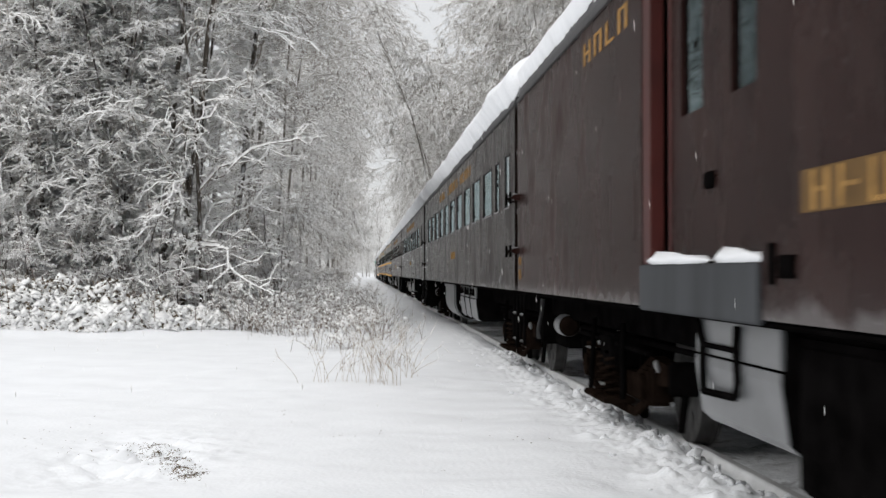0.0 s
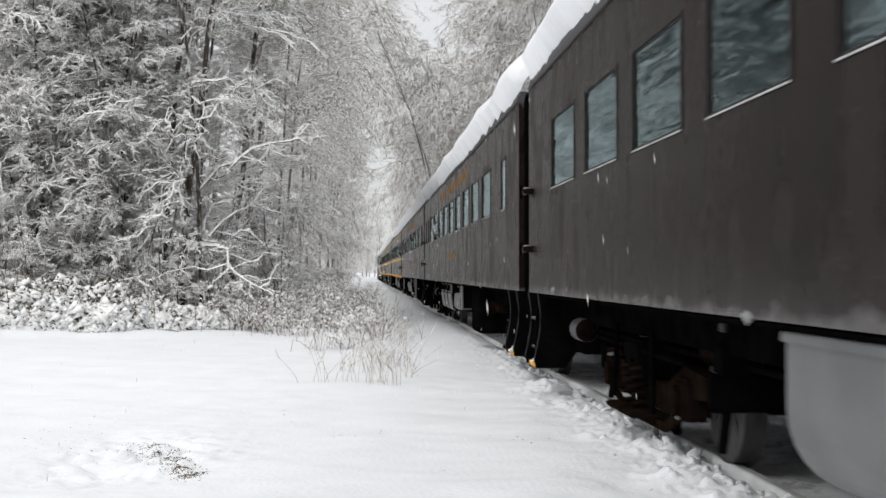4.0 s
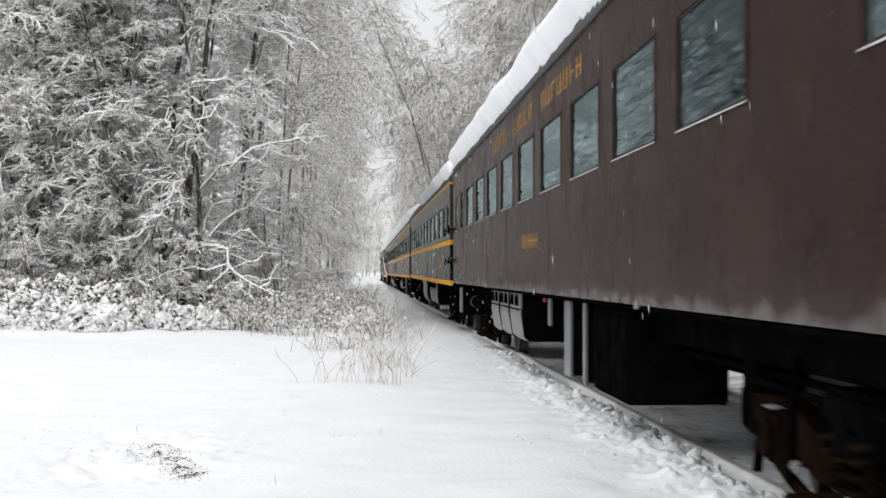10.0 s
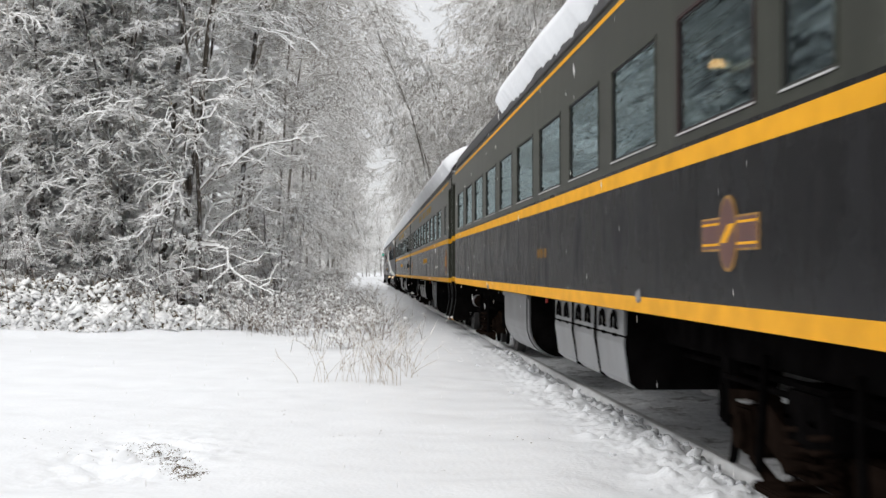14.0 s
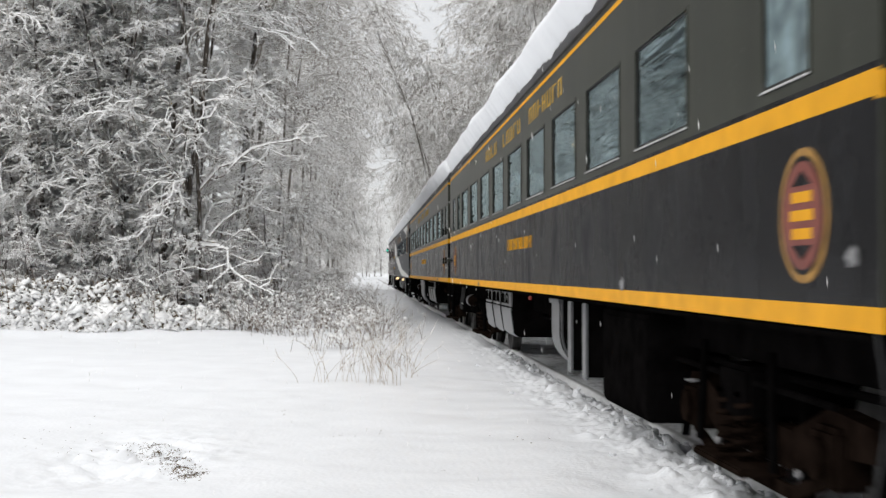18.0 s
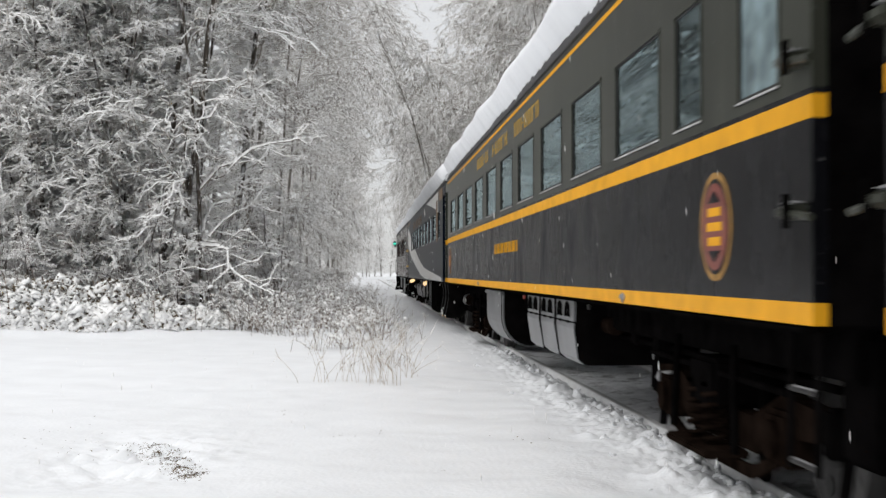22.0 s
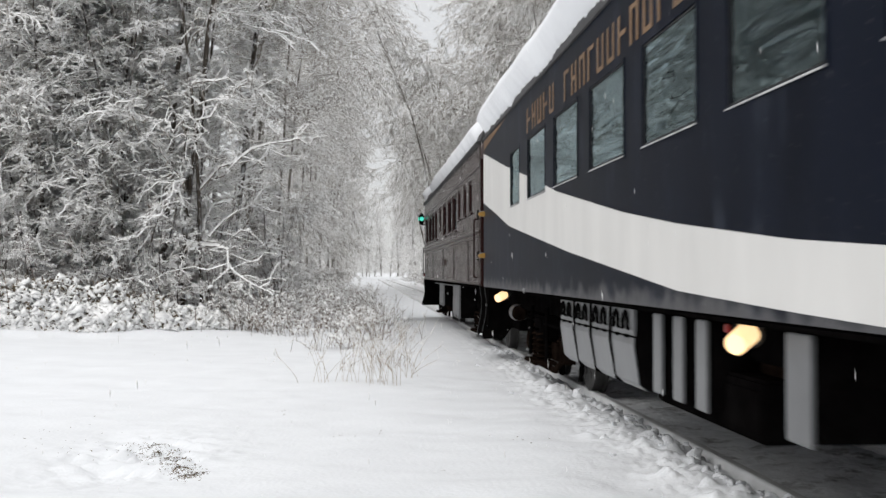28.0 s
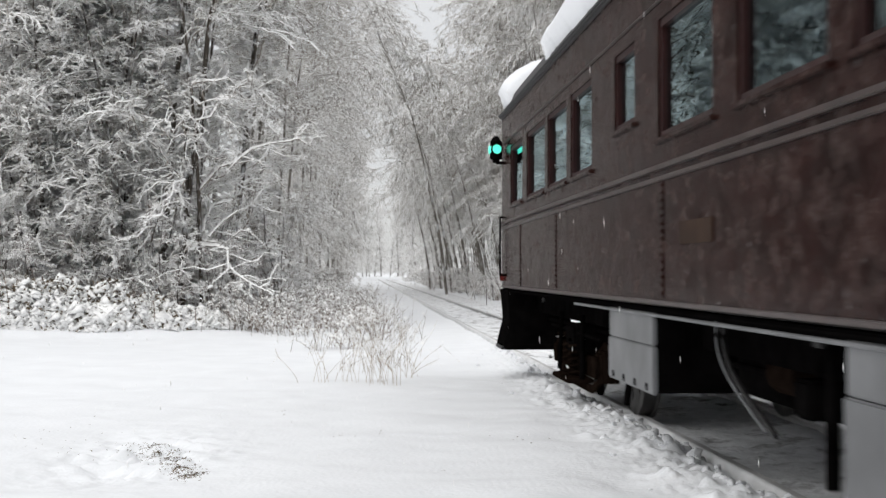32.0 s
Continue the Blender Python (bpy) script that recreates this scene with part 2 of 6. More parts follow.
def raw_mesh(name, verts, faces, mat, smooth=False):
    me = bpy.data.meshes.new(name)
    v = np.asarray(verts, dtype=np.float32).reshape(-1, 3)
    f = np.asarray(faces, dtype=np.int32)
    k = f.shape[1]
    me.vertices.add(len(v))
    me.vertices.foreach_set("co", v.ravel())
    me.loops.add(f.size)
    me.loops.foreach_set("vertex_index", f.ravel())
    me.polygons.add(len(f))
    me.polygons.foreach_set("loop_start", np.arange(0, f.size, k, dtype=np.int32))
    me.polygons.foreach_set("loop_total", np.full(len(f), k, dtype=np.int32))
    me.update()
    me.validate()
    me.materials.append(mat)
    if smooth:
        me.shade_smooth()
    return me


def part(name, bm, mat, parent, label="", smooth=False):
    me = bm if isinstance(bm, bpy.types.Mesh) else mesh_of(name, bm, mat, smooth)
    ob = new(name, me)
    ob.parent = parent
    if label:
        tagged(ob, label)
    return ob


def box(x0, x1, y0, y1, z0, z1, bevel=0.0, bm=None):
    own = bm is None
    bm = bm or bmesh.new()
    got = bmesh.ops.create_cube(bm, size=1, matrix=Matrix.Translation(((x0 + x1) / 2, (y0 + y1) / 2, (z0 + z1) / 2)) @ Matrix.Diagonal((abs(x1 - x0), abs(y1 - y0), abs(z1 - z0), 1)))
    if bevel:
        edges = list({e for v in got["verts"] for e in v.link_edges})
        bmesh.ops.bevel(bm, geom=edges, offset=bevel, segments=2, affect="EDGES")
    return bm


def rod(a, b, r, n=8, bm=None, r2=None):
    bm = bm or bmesh.new()
    a, b = Vector(a), Vector(b)
    m = Matrix.Translation((a + b) / 2) @ (b - a).to_track_quat("Z", "Y").to_matrix().to_4x4()
    bmesh.ops.create_cone(bm, cap_ends=True, segments=n, radius1=r, radius2=r if r2 is None else r2, depth=(b - a).length, matrix=m)
    return bm


def extrude_yz(outline, x0, x1, bm=None):
    """A solid of a (y, z) outline between two x."""
    bm = bm or bmesh.new()
    a = [bm.verts.new((x0, y, z)) for y, z in outline]
    b = [bm.verts.new((x1, y, z)) for y, z in outline]
    bm.faces.new(a)
    bm.faces.new(b[::-1])
    for i in range(len(a)):
        j = (i + 1) % len(a)
        bm.faces.new((a[j], a[i], b[i], b[j]))
    bmesh.ops.recalc_face_normals(bm, faces=bm.faces)
    return bm


def extrude_xz(outline, y0, y1, bm=None):
    bm = bm or bmesh.new()
    a = [bm.verts.new((x, y0, z)) for x, z in outline]
    b = [bm.verts.new((x, y1, z)) for x, z in outline]
    bm.faces.new(a)
    bm.faces.new(b[::-1])
    for i in range(len(a)):
        j = (i + 1) % len(a)
        bm.faces.new((a[j], a[i], b[i], b[j]))
    bmesh.ops.recalc_face_normals(bm, faces=bm.faces)
    return bm


def pierced(x_out, x_in, y0, y1, z0, z1, holes):
    """A side wall between two x with openings (ya, yb, za, zb) cut through it."""
    ys = sorted({y0, y1, *[h[0] for h in holes], *[h[1] for h in holes]})
    zs = sorted({z0, z1, *[h[2] for h in holes], *[h[3] for h in holes]})
    bm = bmesh.new()
    memo = {}

    def v(x, y, z):
        k = (round(x, 4), round(y, 4), round(z, 4))
        if k not in memo:
            memo[k] = bm.verts.new((x, y, z))
        return memo[k]

    def solid(i, j):
        if not (0 <= i < len(ys) - 1 and 0 <= j < len(zs) - 1):
            return False
        cy, cz = (ys[i] + ys[i + 1]) / 2, (zs[j] + zs[j + 1]) / 2
        return not any(h[0] < cy < h[1] and h[2] < cz < h[3] for h in holes)

    for i in range(len(ys) - 1):
        for j in range(len(zs) - 1):
            if not solid(i, j):
                continue
            a, b, c, d = ys[i], ys[i + 1], zs[j], zs[j + 1]
            bm.faces.new((v(x_out, a, c), v(x_out, b, c), v(x_out, b, d), v(x_out, a, d)))
            bm.faces.new((v(x_in, a, d), v(x_in, b, d), v(x_in, b, c), v(x_in, a, c)))
            if not solid(i - 1, j):
                bm.faces.new((v(x_out, a, c), v(x_out, a, d), v(x_in, a, d), v(x_in, a, c)))
            if not solid(i + 1, j):
                bm.faces.new((v(x_out, b, d), v(x_out, b, c), v(x_in, b, c), v(x_in, b, d)))
            if not solid(i, j - 1):
                bm.faces.new((v(x_out, b, c), v(x_out, a, c), v(x_in, a, c), v(x_in, b, c)))
            if not solid(i, j + 1):
                bm.faces.new((v(x_out, a, d), v(x_out, b, d), v(x_in, b, d), v(x_in, a, d)))
    bmesh.ops.recalc_face_normals(bm, faces=bm.faces)
    return bm


def ring_tube(path, r, n=6, closed=False):
    """A round tube along a list of points, as one connected mesh."""
    bm = bmesh.new()
    rings = []
    k = len(path)
    for i, c in enumerate(path):
        c = Vector(c)
        a, b = Vector(path[(i - 1) % k if closed else max(i - 1, 0)]), Vector(path[(i + 1) % k if closed else min(i + 1, k - 1)])
        q = (b - a).to_track_quat("Z", "Y")
        rings.append([bm.verts.new(c + q @ Vector((r * math.cos(t * 2 * math.pi / n), r * math.sin(t * 2 * math.pi / n), 0))) for t in range(n)])
    for i in range(k if closed else k - 1):
        a, b = rings[i], rings[(i + 1) % k]
        for t in range(n):
            bm.faces.new((a[t], a[(t + 1) % n], b[(t + 1) % n], b[t]))
    bmesh.ops.recalc_face_normals(bm, faces=bm.faces)
    return bm


# ---- ground and track ----
def crumble(x, y, size, seed):
    """Smooth value noise over the ground, from 0 to 1."""
    u, v = np.asarray(x) / size, np.asarray(y) / size
    iu, iv = np.floor(u).astype(np.int64), np.floor(v).astype(np.int64)
    fu, fv = u - iu, v - iv
    fu, fv = fu * fu * (3 - 2 * fu), fv * fv * (3 - 2 * fv)

    def h(a, b):
        q = np.sin(a * 127.1 + b * 311.7 + seed * 74.7) * 43758.5453
        return q - np.floor(q)

    return (h(iu, iv) * (1 - fu) + h(iu + 1, iv) * fu) * (1 - fv) + (h(iu, iv + 1) * (1 - fu) + h(iu + 1, iv + 1) * fu) * fv


def ground_height(x, y):
    """Snow level: a flat field, a ploughed bank beside the rail, the ballast bed, a shallow hollow."""
    n1 = np.sin(x * 0.9 + 1.3 * np.sin(y * 0.31)) * np.cos(y * 0.53 + 0.7) * 0.03
    n2 = np.sin(x * 3.1 + y * 1.7) * np.sin(y * 2.3 - x * 1.1) * 0.012
    z = -0.03 + n1 + n2 + (0.03 * (crumble(x, y, 0.6, 31) - 0.5) + 0.016 * (crumble(x, y, 0.22, 32) - 0.5)) * np.clip((24 - y) / 8, 0, 1)
    bed = np.clip((x - 2.545 - 0.05 * (crumble(x * 0, y, 0.16, 2) - 0.5) - 0.06 * (crumble(x * 0, y, 0.6, 5) - 0.5)) / 0.035, 0, 1) * np.clip((6.2 - x) / 0.8, 0, 1)
    near = np.clip((34 - y) / 20, 0, 1)
    bank = np.exp(-((x - 2.3) / 0.20) ** 2) * near * 0.035
    rough = np.exp(-((x - 2.28) / 0.34) ** 2) * near
    grit = np.abs(crumble(x, y, 0.24, 1) - 0.5) * 0.05 + np.abs(crumble(x, y, 0.10, 7) - 0.5) * 0.06 + np.abs(crumble(x, y, 0.05, 3) - 0.5) * 0.07
    clod = np.clip(crumble(x, y, 0.16, 9) - 0.68, 0, 1) * 0.26
    dim = np.clip(crumble(x, y, 0.35, 4) - 0.52, 0, 1) * 0.05 * np.clip(1.3 - np.abs(x - 1.2) / 1.4, 0, 1) * near
    bank += rough * (grit + clod - 0.03) - dim
    z = z + np.exp(-((x + 1.75) / 0.6) ** 2 - ((y - 9.7) / 1.2) ** 2) * (np.abs(crumble(x, y, 0.15, 11) - 0.5) * 0.18 + crumble(x, y, 0.07, 12) * 0.07 - 0.06)
    hollow = np.exp(-((x + 1.95) / 0.5) ** 2 - ((y - 9.2) / 0.9) ** 2) * 0.09
    z = z + 0.30 * np.exp(-((y - 27.1) / 0.75) ** 2) * np.clip((-4.1 - x) / 2.2, 0, 1) * (0.75 + 0.5 * (crumble(x, y, 0.7, 6) - 0.5))
    far = np.clip((np.abs(x - 3.4) - 9) / 20, 0, 1) * 0.6
    far = far + np.clip((y - 26.2) / 1.6, 0, 1) * np.clip((-2.2 - x) / 1.5, 0, 1) * (0.16 + 0.05 * np.sin(x * 2.3) * np.sin(y * 1.9))
    return (z + bank - hollow) * (1 - bed) + bed * -0.15 + far


def build_ground():
    xs = np.concatenate([-np.geomspace(1600, 12, 26), np.arange(-11.8, -2.8, 0.16), np.arange(-2.8, -0.8, 0.04), np.arange(-0.8, 1.6, 0.13), np.arange(1.6, 2.74, 0.024), np.arange(2.8, 8, 0.2), np.geomspace(8.3, 1600, 26)])
    ys = np.concatenate([-np.geomspace(600, 2, 14), np.arange(-1, 5, 0.5), np.arange(5, 16, 0.04), np.arange(16, 22, 0.09), np.arange(22, 45, 0.3), np.geomspace(46, 3000, 50)])
    gx, gy = np.meshgrid(xs, ys)
    gz = ground_height(gx, gy)
    v = np.stack([gx, gy, gz], -1).reshape(-1, 3)
    nx, ny = len(xs), len(ys)
    i = (np.arange(ny - 1)[:, None] * nx + np.arange(nx - 1)[None]).ravel()
    f = np.stack([i, i + 1, i + nx + 1, i + nx], -1)
    ob = new("ground", raw_mesh("ground", v, f, SNOW, True))
    tagged(ob, "fresh white snow over a level clearing beside the track", "ground", kind="structure")


build_ground()


def rail_profile(x):
    return [(x - 0.065, -0.16), (x + 0.065, -0.16), (x + 0.065, -0.145), (x + 0.012, -0.12), (x + 0.012, -0.045), (x + 0.036, -0.03), (x + 0.036, -0.004), (x + 0.03, 0.0), (x - 0.03, 0.0), (x - 0.036, -0.004), (x - 0.036, -0.03), (x - 0.012, -0.045), (x - 0.012, -0.12), (x - 0.065, -0.145)]


def build_track():
    for side, label in ((-1, "steel rail half buried in packed snow"), (1, "steel rail between snowy ballast")):
        x = TRACK + side * (GAUGE / 2 + 0.036)
        ob = new("rail", mesh_of("rail", extrude_xz(rail_profile(x), -40, 238), RAIL))
        tagged(ob, label, "rail", "rails of the track", "structure")
        # packed snow that the train presses against the web
        bm = bmesh.new()
        cross = ((-0.10, -0.18), (-0.088, -0.13), (-0.078, -0.06), (-0.066, -0.008), (-0.045, 0.006), (-0.026, 0.002))
        rows = []
        y = -10.0
        while y < 120:
            k = 1 + 0.18 * noise.noise(Vector((y * 1.3, side * 5, 0)))
            rows.append([bm.verts.new((x + (cx * k if side < 0 else -cx * k), y, cz * (1.0 + 0.12 * noise.noise(Vector((y * 2.1, cx * 9, 3)))))) for cx, cz in cross])
            y += 0.14 if y < 30 else 1.2
        for a, b in zip(rows, rows[1:]):
            for i in range(len(cross) - 1):
                bm.faces.new((a[i], a[i + 1], b[i + 1], b[i]))
        bmesh.ops.recalc_face_normals(bm, faces=bm.faces)
        ob = new("snow_ridge", mesh_of("snow_ridge", bm, SNOW_GREY, True))
        tagged(ob, "grey packed snow pressed along the rail", "snow", "", "structure")


def build_bed():
    """Ballast with drifted snow between and beside the rails."""
    xs = np.concatenate([np.arange(2.53, 2.66, 0.03), np.arange(2.72, 4.6, 0.07), np.arange(4.6, 5.9, 0.2)])
    ys = np.concatenate([np.arange(-12, 4, 1.0), np.arange(4, 20, 0.07), np.arange(20, 45, 0.4), np.geomspace(46, 235, 30)])
    gx, gy = np.meshgrid(xs, ys)
    gz = -0.085 + 0.012 * np.sin(gx * 23 + 2 * np.sin(gy * 9)) * np.sin(gy * 17 + gx * 5) + 0.02 * np.sin(gx * 5 + gy * 1.7) * np.sin(gy * 2.9)
    nx, ny = len(xs), len(ys)
    i = (np.arange(ny - 1)[:, None] * nx + np.arange(nx - 1)[None]).ravel()
    ob = new("track_bed", raw_mesh("track_bed", np.stack([gx, gy, gz], -1).reshape(-1, 3), np.stack([i, i + 1, i + nx + 1, i + nx], -1), BALLAST, True))
    tagged(ob, "grey ballast with drifted snow between the rails", "ballast", kind="structure")


build_track()
build_bed()


def lump_mesh(name, mat, seed, n=1):
    rnd = random.Random(seed)
    bm = bmesh.new()
    bmesh.ops.create_icosphere(bm, subdivisions=2, radius=1)
    off = Vector((rnd.uniform(0, 50), rnd.uniform(0, 50), rnd.uniform(0, 50)))
    for v in bm.verts:
        v.co *= 1 + 0.75 * noise.noise(v.co * 1.7 + off) + 0.55 * noise.noise(v.co * 4.1 + off)
    return mesh_of(name, bm, mat, True)


LUMPS = [lump_mesh("snow_lump", SNOW, s) for s in range(5)]
CAKES = [lump_mesh("snow_cake", CAKE, s) for s in (8, 9)]


def build_lumps():
    rnd = random.Random(7)
    for i in range(296):
        y = 5.5 + 17 * rnd.random() ** 1.3
        x = 2.55 - abs(rnd.gauss(0, 0.12)) if rnd.random() < 0.94 else rnd.uniform(1.7, 2.3)
        r = rnd.uniform(0.012, 0.032) * (1.8 if rnd.random() < 0.12 and x > 2.2 else 1)
        ob = new("snow_lump", rnd.choice(LUMPS))
        ob.matrix_world = Matrix.LocRotScale((x, y, float(ground_height(np.array(x), np.array(y))) + r * 0.1), Euler((rnd.uniform(-0.6, 0.6), rnd.uniform(-0.6, 0.6), rnd.uniform(0, 6))), (r * rnd.uniform(0.8, 1.5), r * rnd.uniform(0.8, 1.6), r * rnd.uniform(0.6, 1.0)))
        tagged(ob, "loose lump of ploughed snow beside the rail", "snow lump", "ploughed snow lumps")


build_lumps()


# ---- trees ----
def tubes(paths, radii, cap=2.0, belly=0.8):
    """Four-sided tapered tubes along N polylines of K points; gives bark faces (under) and snow faces (upper)."""
    n, k = paths.shape[:2]
    d = np.gradient(paths, axis=1)
    d /= np.linalg.norm(d, axis=2, keepdims=True) + 1e-9
    side = np.stack([-d[..., 1], d[..., 0], np.zeros_like(d[..., 0])], -1)
    ln = np.linalg.norm(side, axis=2, keepdims=True)
    side = np.where(ln > 0.05, side / (ln + 1e-9), np.array([1.0, 0, 0]))
    up = np.cross(side, d)
    up = np.where(up[..., 2:] < 0, -up, up)
    r = radii[..., None]
    ring = np.stack([paths - side * r, paths + up * r * cap, paths + side * r, paths - up * r * belly], 2)
    idx = np.arange(n * k * 4).reshape(n, k, 4)
    out = []
    for c in range(4):
        e = (c + 1) % 4
        q = np.stack([idx[:, :-1, c], idx[:, :-1, e], idx[:, 1:, e], idx[:, 1:, c]], -1).reshape(-1, 4)
        out.append(q)
    return ring.reshape(-1, 3), np.concatenate(out[:2]), np.concatenate(out[2:])


def spikes(base, tip, r, cap=2.3, belly=0.6):
    """Twigs: four-sided points from base to tip; upper faces carry snow."""
    n = len(base)
    d = tip - base
    side = np.stack([-d[:, 1], d[:, 0], np.zeros(n)], -1)
    side /= np.linalg.norm(side, axis=1, keepdims=True) + 1e-6
    up = np.cross(side, d)
    up /= np.linalg.norm(up, axis=1, keepdims=True) + 1e-6
    up = np.where(up[:, 2:] < 0, -up, up)
    r = r[:, None]
    ring = np.stack([base - side * r, base + up * r * cap, base + side * r, base - up * r * belly, tip], 1)
    i = np.arange(n)[:, None] * 5
    top = np.concatenate([i + np.array([[0, 1, 4]]), i + np.array([[1, 2, 4]])])
    low = np.concatenate([i + np.array([[2, 3, 4]]), i + np.array([[3, 0, 4]])])
    return ring.reshape(-1, 3), top, low


def grow(seed, height, limbs, subs, twigs, spread, lean=0.3, trunk_r=0.14, low=0.1, snow=1.0, twig_len=0.45, stems=1, clots=0.7, fan=3.14, apart=0.35, twig_mat=None, bark=None, kink=1.0, thick=1.0, toward=0.3, rise=(0.15, 1.0), droop=0.34, cap=2.0, belly=0.8, shape=(1.15, -0.7)):
    """Meshes of one bare tree under snow: trunk, branches, and the snow on them."""
    rng = np.random.default_rng(seed)
    tv, tf, off = [], [], 0
    starts = []
    for s in range(stems):
        k = 10
        t = np.linspace(0, 1, k)
        a = 0.0 if s == 0 else rng.uniform(-fan, fan)
        h = height * (1 if s == 0 else rng.uniform(0.55, 0.95))
        bend = np.cumsum(rng.normal(0, 0.12, (k, 2)), 0) * h * 0.04
        off_xy = rng.normal(0, apart * (stems > 1), 2)
        px = off_xy[0] + np.cos(a) * lean * h * 0.3 * t ** 1.5 + bend[:, 0] - bend[0, 0]
        py = off_xy[1] + np.sin(a) * lean * h * 0.3 * t ** 1.5 + bend[:, 1] - bend[0, 1]
        path = np.stack([px, py, t * h - 0.15], -1)
        rad = trunk_r * (1 if s == 0 else 0.6) * (1 - 0.93 * t) ** 1.1 + 0.008
        m = 8
        ang = np.arange(m) * 6.283 / m
        ring = path[:, None] + np.stack([np.cos(ang), np.sin(ang), 0 * ang], -1)[None] * (rad[:, None, None] * (1 + 0.15 * rng.normal(size=(k, m, 1))))
        idx = np.arange(k * m).reshape(k, m) + off
        nx = np.roll(idx, -1, 1)
        tf.append(np.stack([idx[:-1], nx[:-1], nx[1:], idx[1:]], -1).reshape(-1, 4))
        tv.append(ring.reshape(-1, 3))
        off += k * m
        starts.append((path, rad, h))
    # limbs
    li, lr = [], []
    for _ in range(limbs):
        path, rad, h = starts[rng.integers(len(starts))]
        u = low + (0.98 - low) * rng.random() ** 0.9
        j = u * (len(path) - 1)
        j0 = int(j)
        p0 = path[j0] * (1 - j + j0) + path[min(j0 + 1, len(path) - 1)] * (j - j0)
        az = rng.uniform(0, 6.283)
        el = rng.uniform(*rise)
        ln = spread * (shape[0] + shape[1] * u) * (rng.uniform(0.5, 1.15) if rng.random() < 0.68 else rng.uniform(0.12, 0.35)) * (1 + toward * np.cos(az))
        s = np.linspace(0, 1, 9)
        d = np.array([np.cos(az) * np.cos(el), np.sin(az) * np.cos(el), np.sin(el)])
        wob = np.cumsum(rng.normal(0, 0.075 * kink, (9, 3)), 0) * ln * 0.55
        wob -= wob[0]
        p = p0 + d * ln * s[:, None] + wob
        p[:, 2] -= droop * ln * s ** 2.2
        li.append(p)
        lr.append(thick * (0.007 + 0.010 * ln / spread * (1 - u * 0.5)) * (1 - 0.7 * s) * rng.uniform(0.75, 1.25, 9))
    li, lr = np.array(li), np.array(lr)
    # sub-branches
    ns = limbs * subs
    pick = np.repeat(np.arange(limbs), subs)
    u = rng.uniform(0.12, 1.0, ns) * 7.999
    j = u.astype(int)
    fr = (u - j)[:, None]
    p0 = li[pick, j] * (1 - fr) + li[pick, j + 1] * fr
    dl = li[pick, j + 1] - li[pick, j]
    dl /= np.linalg.norm(dl, axis=1, keepdims=True)
    d = dl * 0.9 + rng.normal(0, 0.55 * (0.4 + 0.6 * kink), (ns, 3)) + np.array([0, 0, 0.12])
    d /= np.linalg.norm(d, axis=1, keepdims=True)
    ln = np.linalg.norm(li[pick, -1] - li[pick, 0], axis=1) * rng.uniform(0.2, 0.5, ns) * (1.2 - u / 11)
    s = np.linspace(0, 1, 5)[None, :, None]
    sb = p0[:, None] + d[:, None] * ln[:, None, None] * s + np.cumsum(rng.normal(0, 0.075 * kink, (ns, 5, 3)), 1) * ln[:, None, None] * (s > 0)
    sb[..., 2] -= 0.25 * ln[:, None] * s[..., 0] ** 2
    sr = 0.0082 * rng.uniform(0.6, 1.4, (ns, 5)) * np.array([[1.2, 1.1, 1, 0.8, 0.5]]) * snow
    # twigs
    nt = ns * twigs
    pick = np.repeat(np.arange(ns), twigs)
    u = rng.uniform(0.05, 1.0, nt) * 3.999
    j = u.astype(int)
    fr = (u - j)[:, None]
    b = sb[pick, j] * (1 - fr) + sb[pick, j + 1] * fr
    dl = sb[pick, j + 1] - sb[pick, j]
    dl /= np.linalg.norm(dl, axis=1, keepdims=True) + 1e-6
    d = dl * 0.7 + rng.normal(0, 0.7 * (0.4 + 0.6 * kink), (nt, 3)) * np.array([1, 1, 0.6]) + np.array([0, 0, -0.1])
    d /= np.linalg.norm(d, axis=1, keepdims=True)
    tl = rng.uniform(0.3, 1.2, nt) * twig_len
    tip = b + d * tl[:, None]
    vb, top1, low1 = tubes(li, lr, cap, belly)
    vs, top2, low2 = tubes(sb, sr, cap, belly)
    vt, top3, low3 = spikes(b, tip, rng.uniform(0.0035, 0.0085, nt) * snow, cap * 1.15, belly * 0.75)
    # clots of snow caught where twigs fork
    nc = int(nt * clots)
    ci = rng.integers(0, nt, nc)
    cc = b[ci] + (tip - b)[ci] * rng.uniform(0, 0.7, (nc, 1)) + np.array([0, 0, 0.01])
    cs = rng.uniform(0.010, 0.035, (nc, 1, 1)) * snow ** 0.5 * np.array([1.5, 1.5, 0.9])
    cv = (cc[:, None] + np.array([[1, 0, 0], [0, 1, 0], [-1, 0, 0], [0, -1, 0], [0, 0, 1]])[None] * cs * rng.uniform(0.6, 1.4, (nc, 5, 1))).reshape(-1, 3)
    cf = (np.arange(nc)[:, None, None] * 5 + np.array([[0, 1, 4], [1, 2, 4], [2, 3, 4], [3, 0, 4]])[None]).reshape(-1, 3)
    tri = lambda q: np.concatenate([q[:, [0, 1, 2]], q[:, [0, 2, 3]]])
    allv = np.concatenate([vb, vs, vt, cv])
    n1, n2, n3 = len(vb), len(vb) + len(vs), len(vb) + len(vs) + len(vt)
    up = np.concatenate([tri(top1), tri(top2) + n1, top3 + n2, cf + n3])
    dn = np.concatenate([tri(low1), tri(low2) + n1, low3 + n2])

    def packed(name, f, mat):
        used, inv = np.unique(f, return_inverse=True)
        return raw_mesh(name, allv[used], inv.reshape(-1, 3), mat)

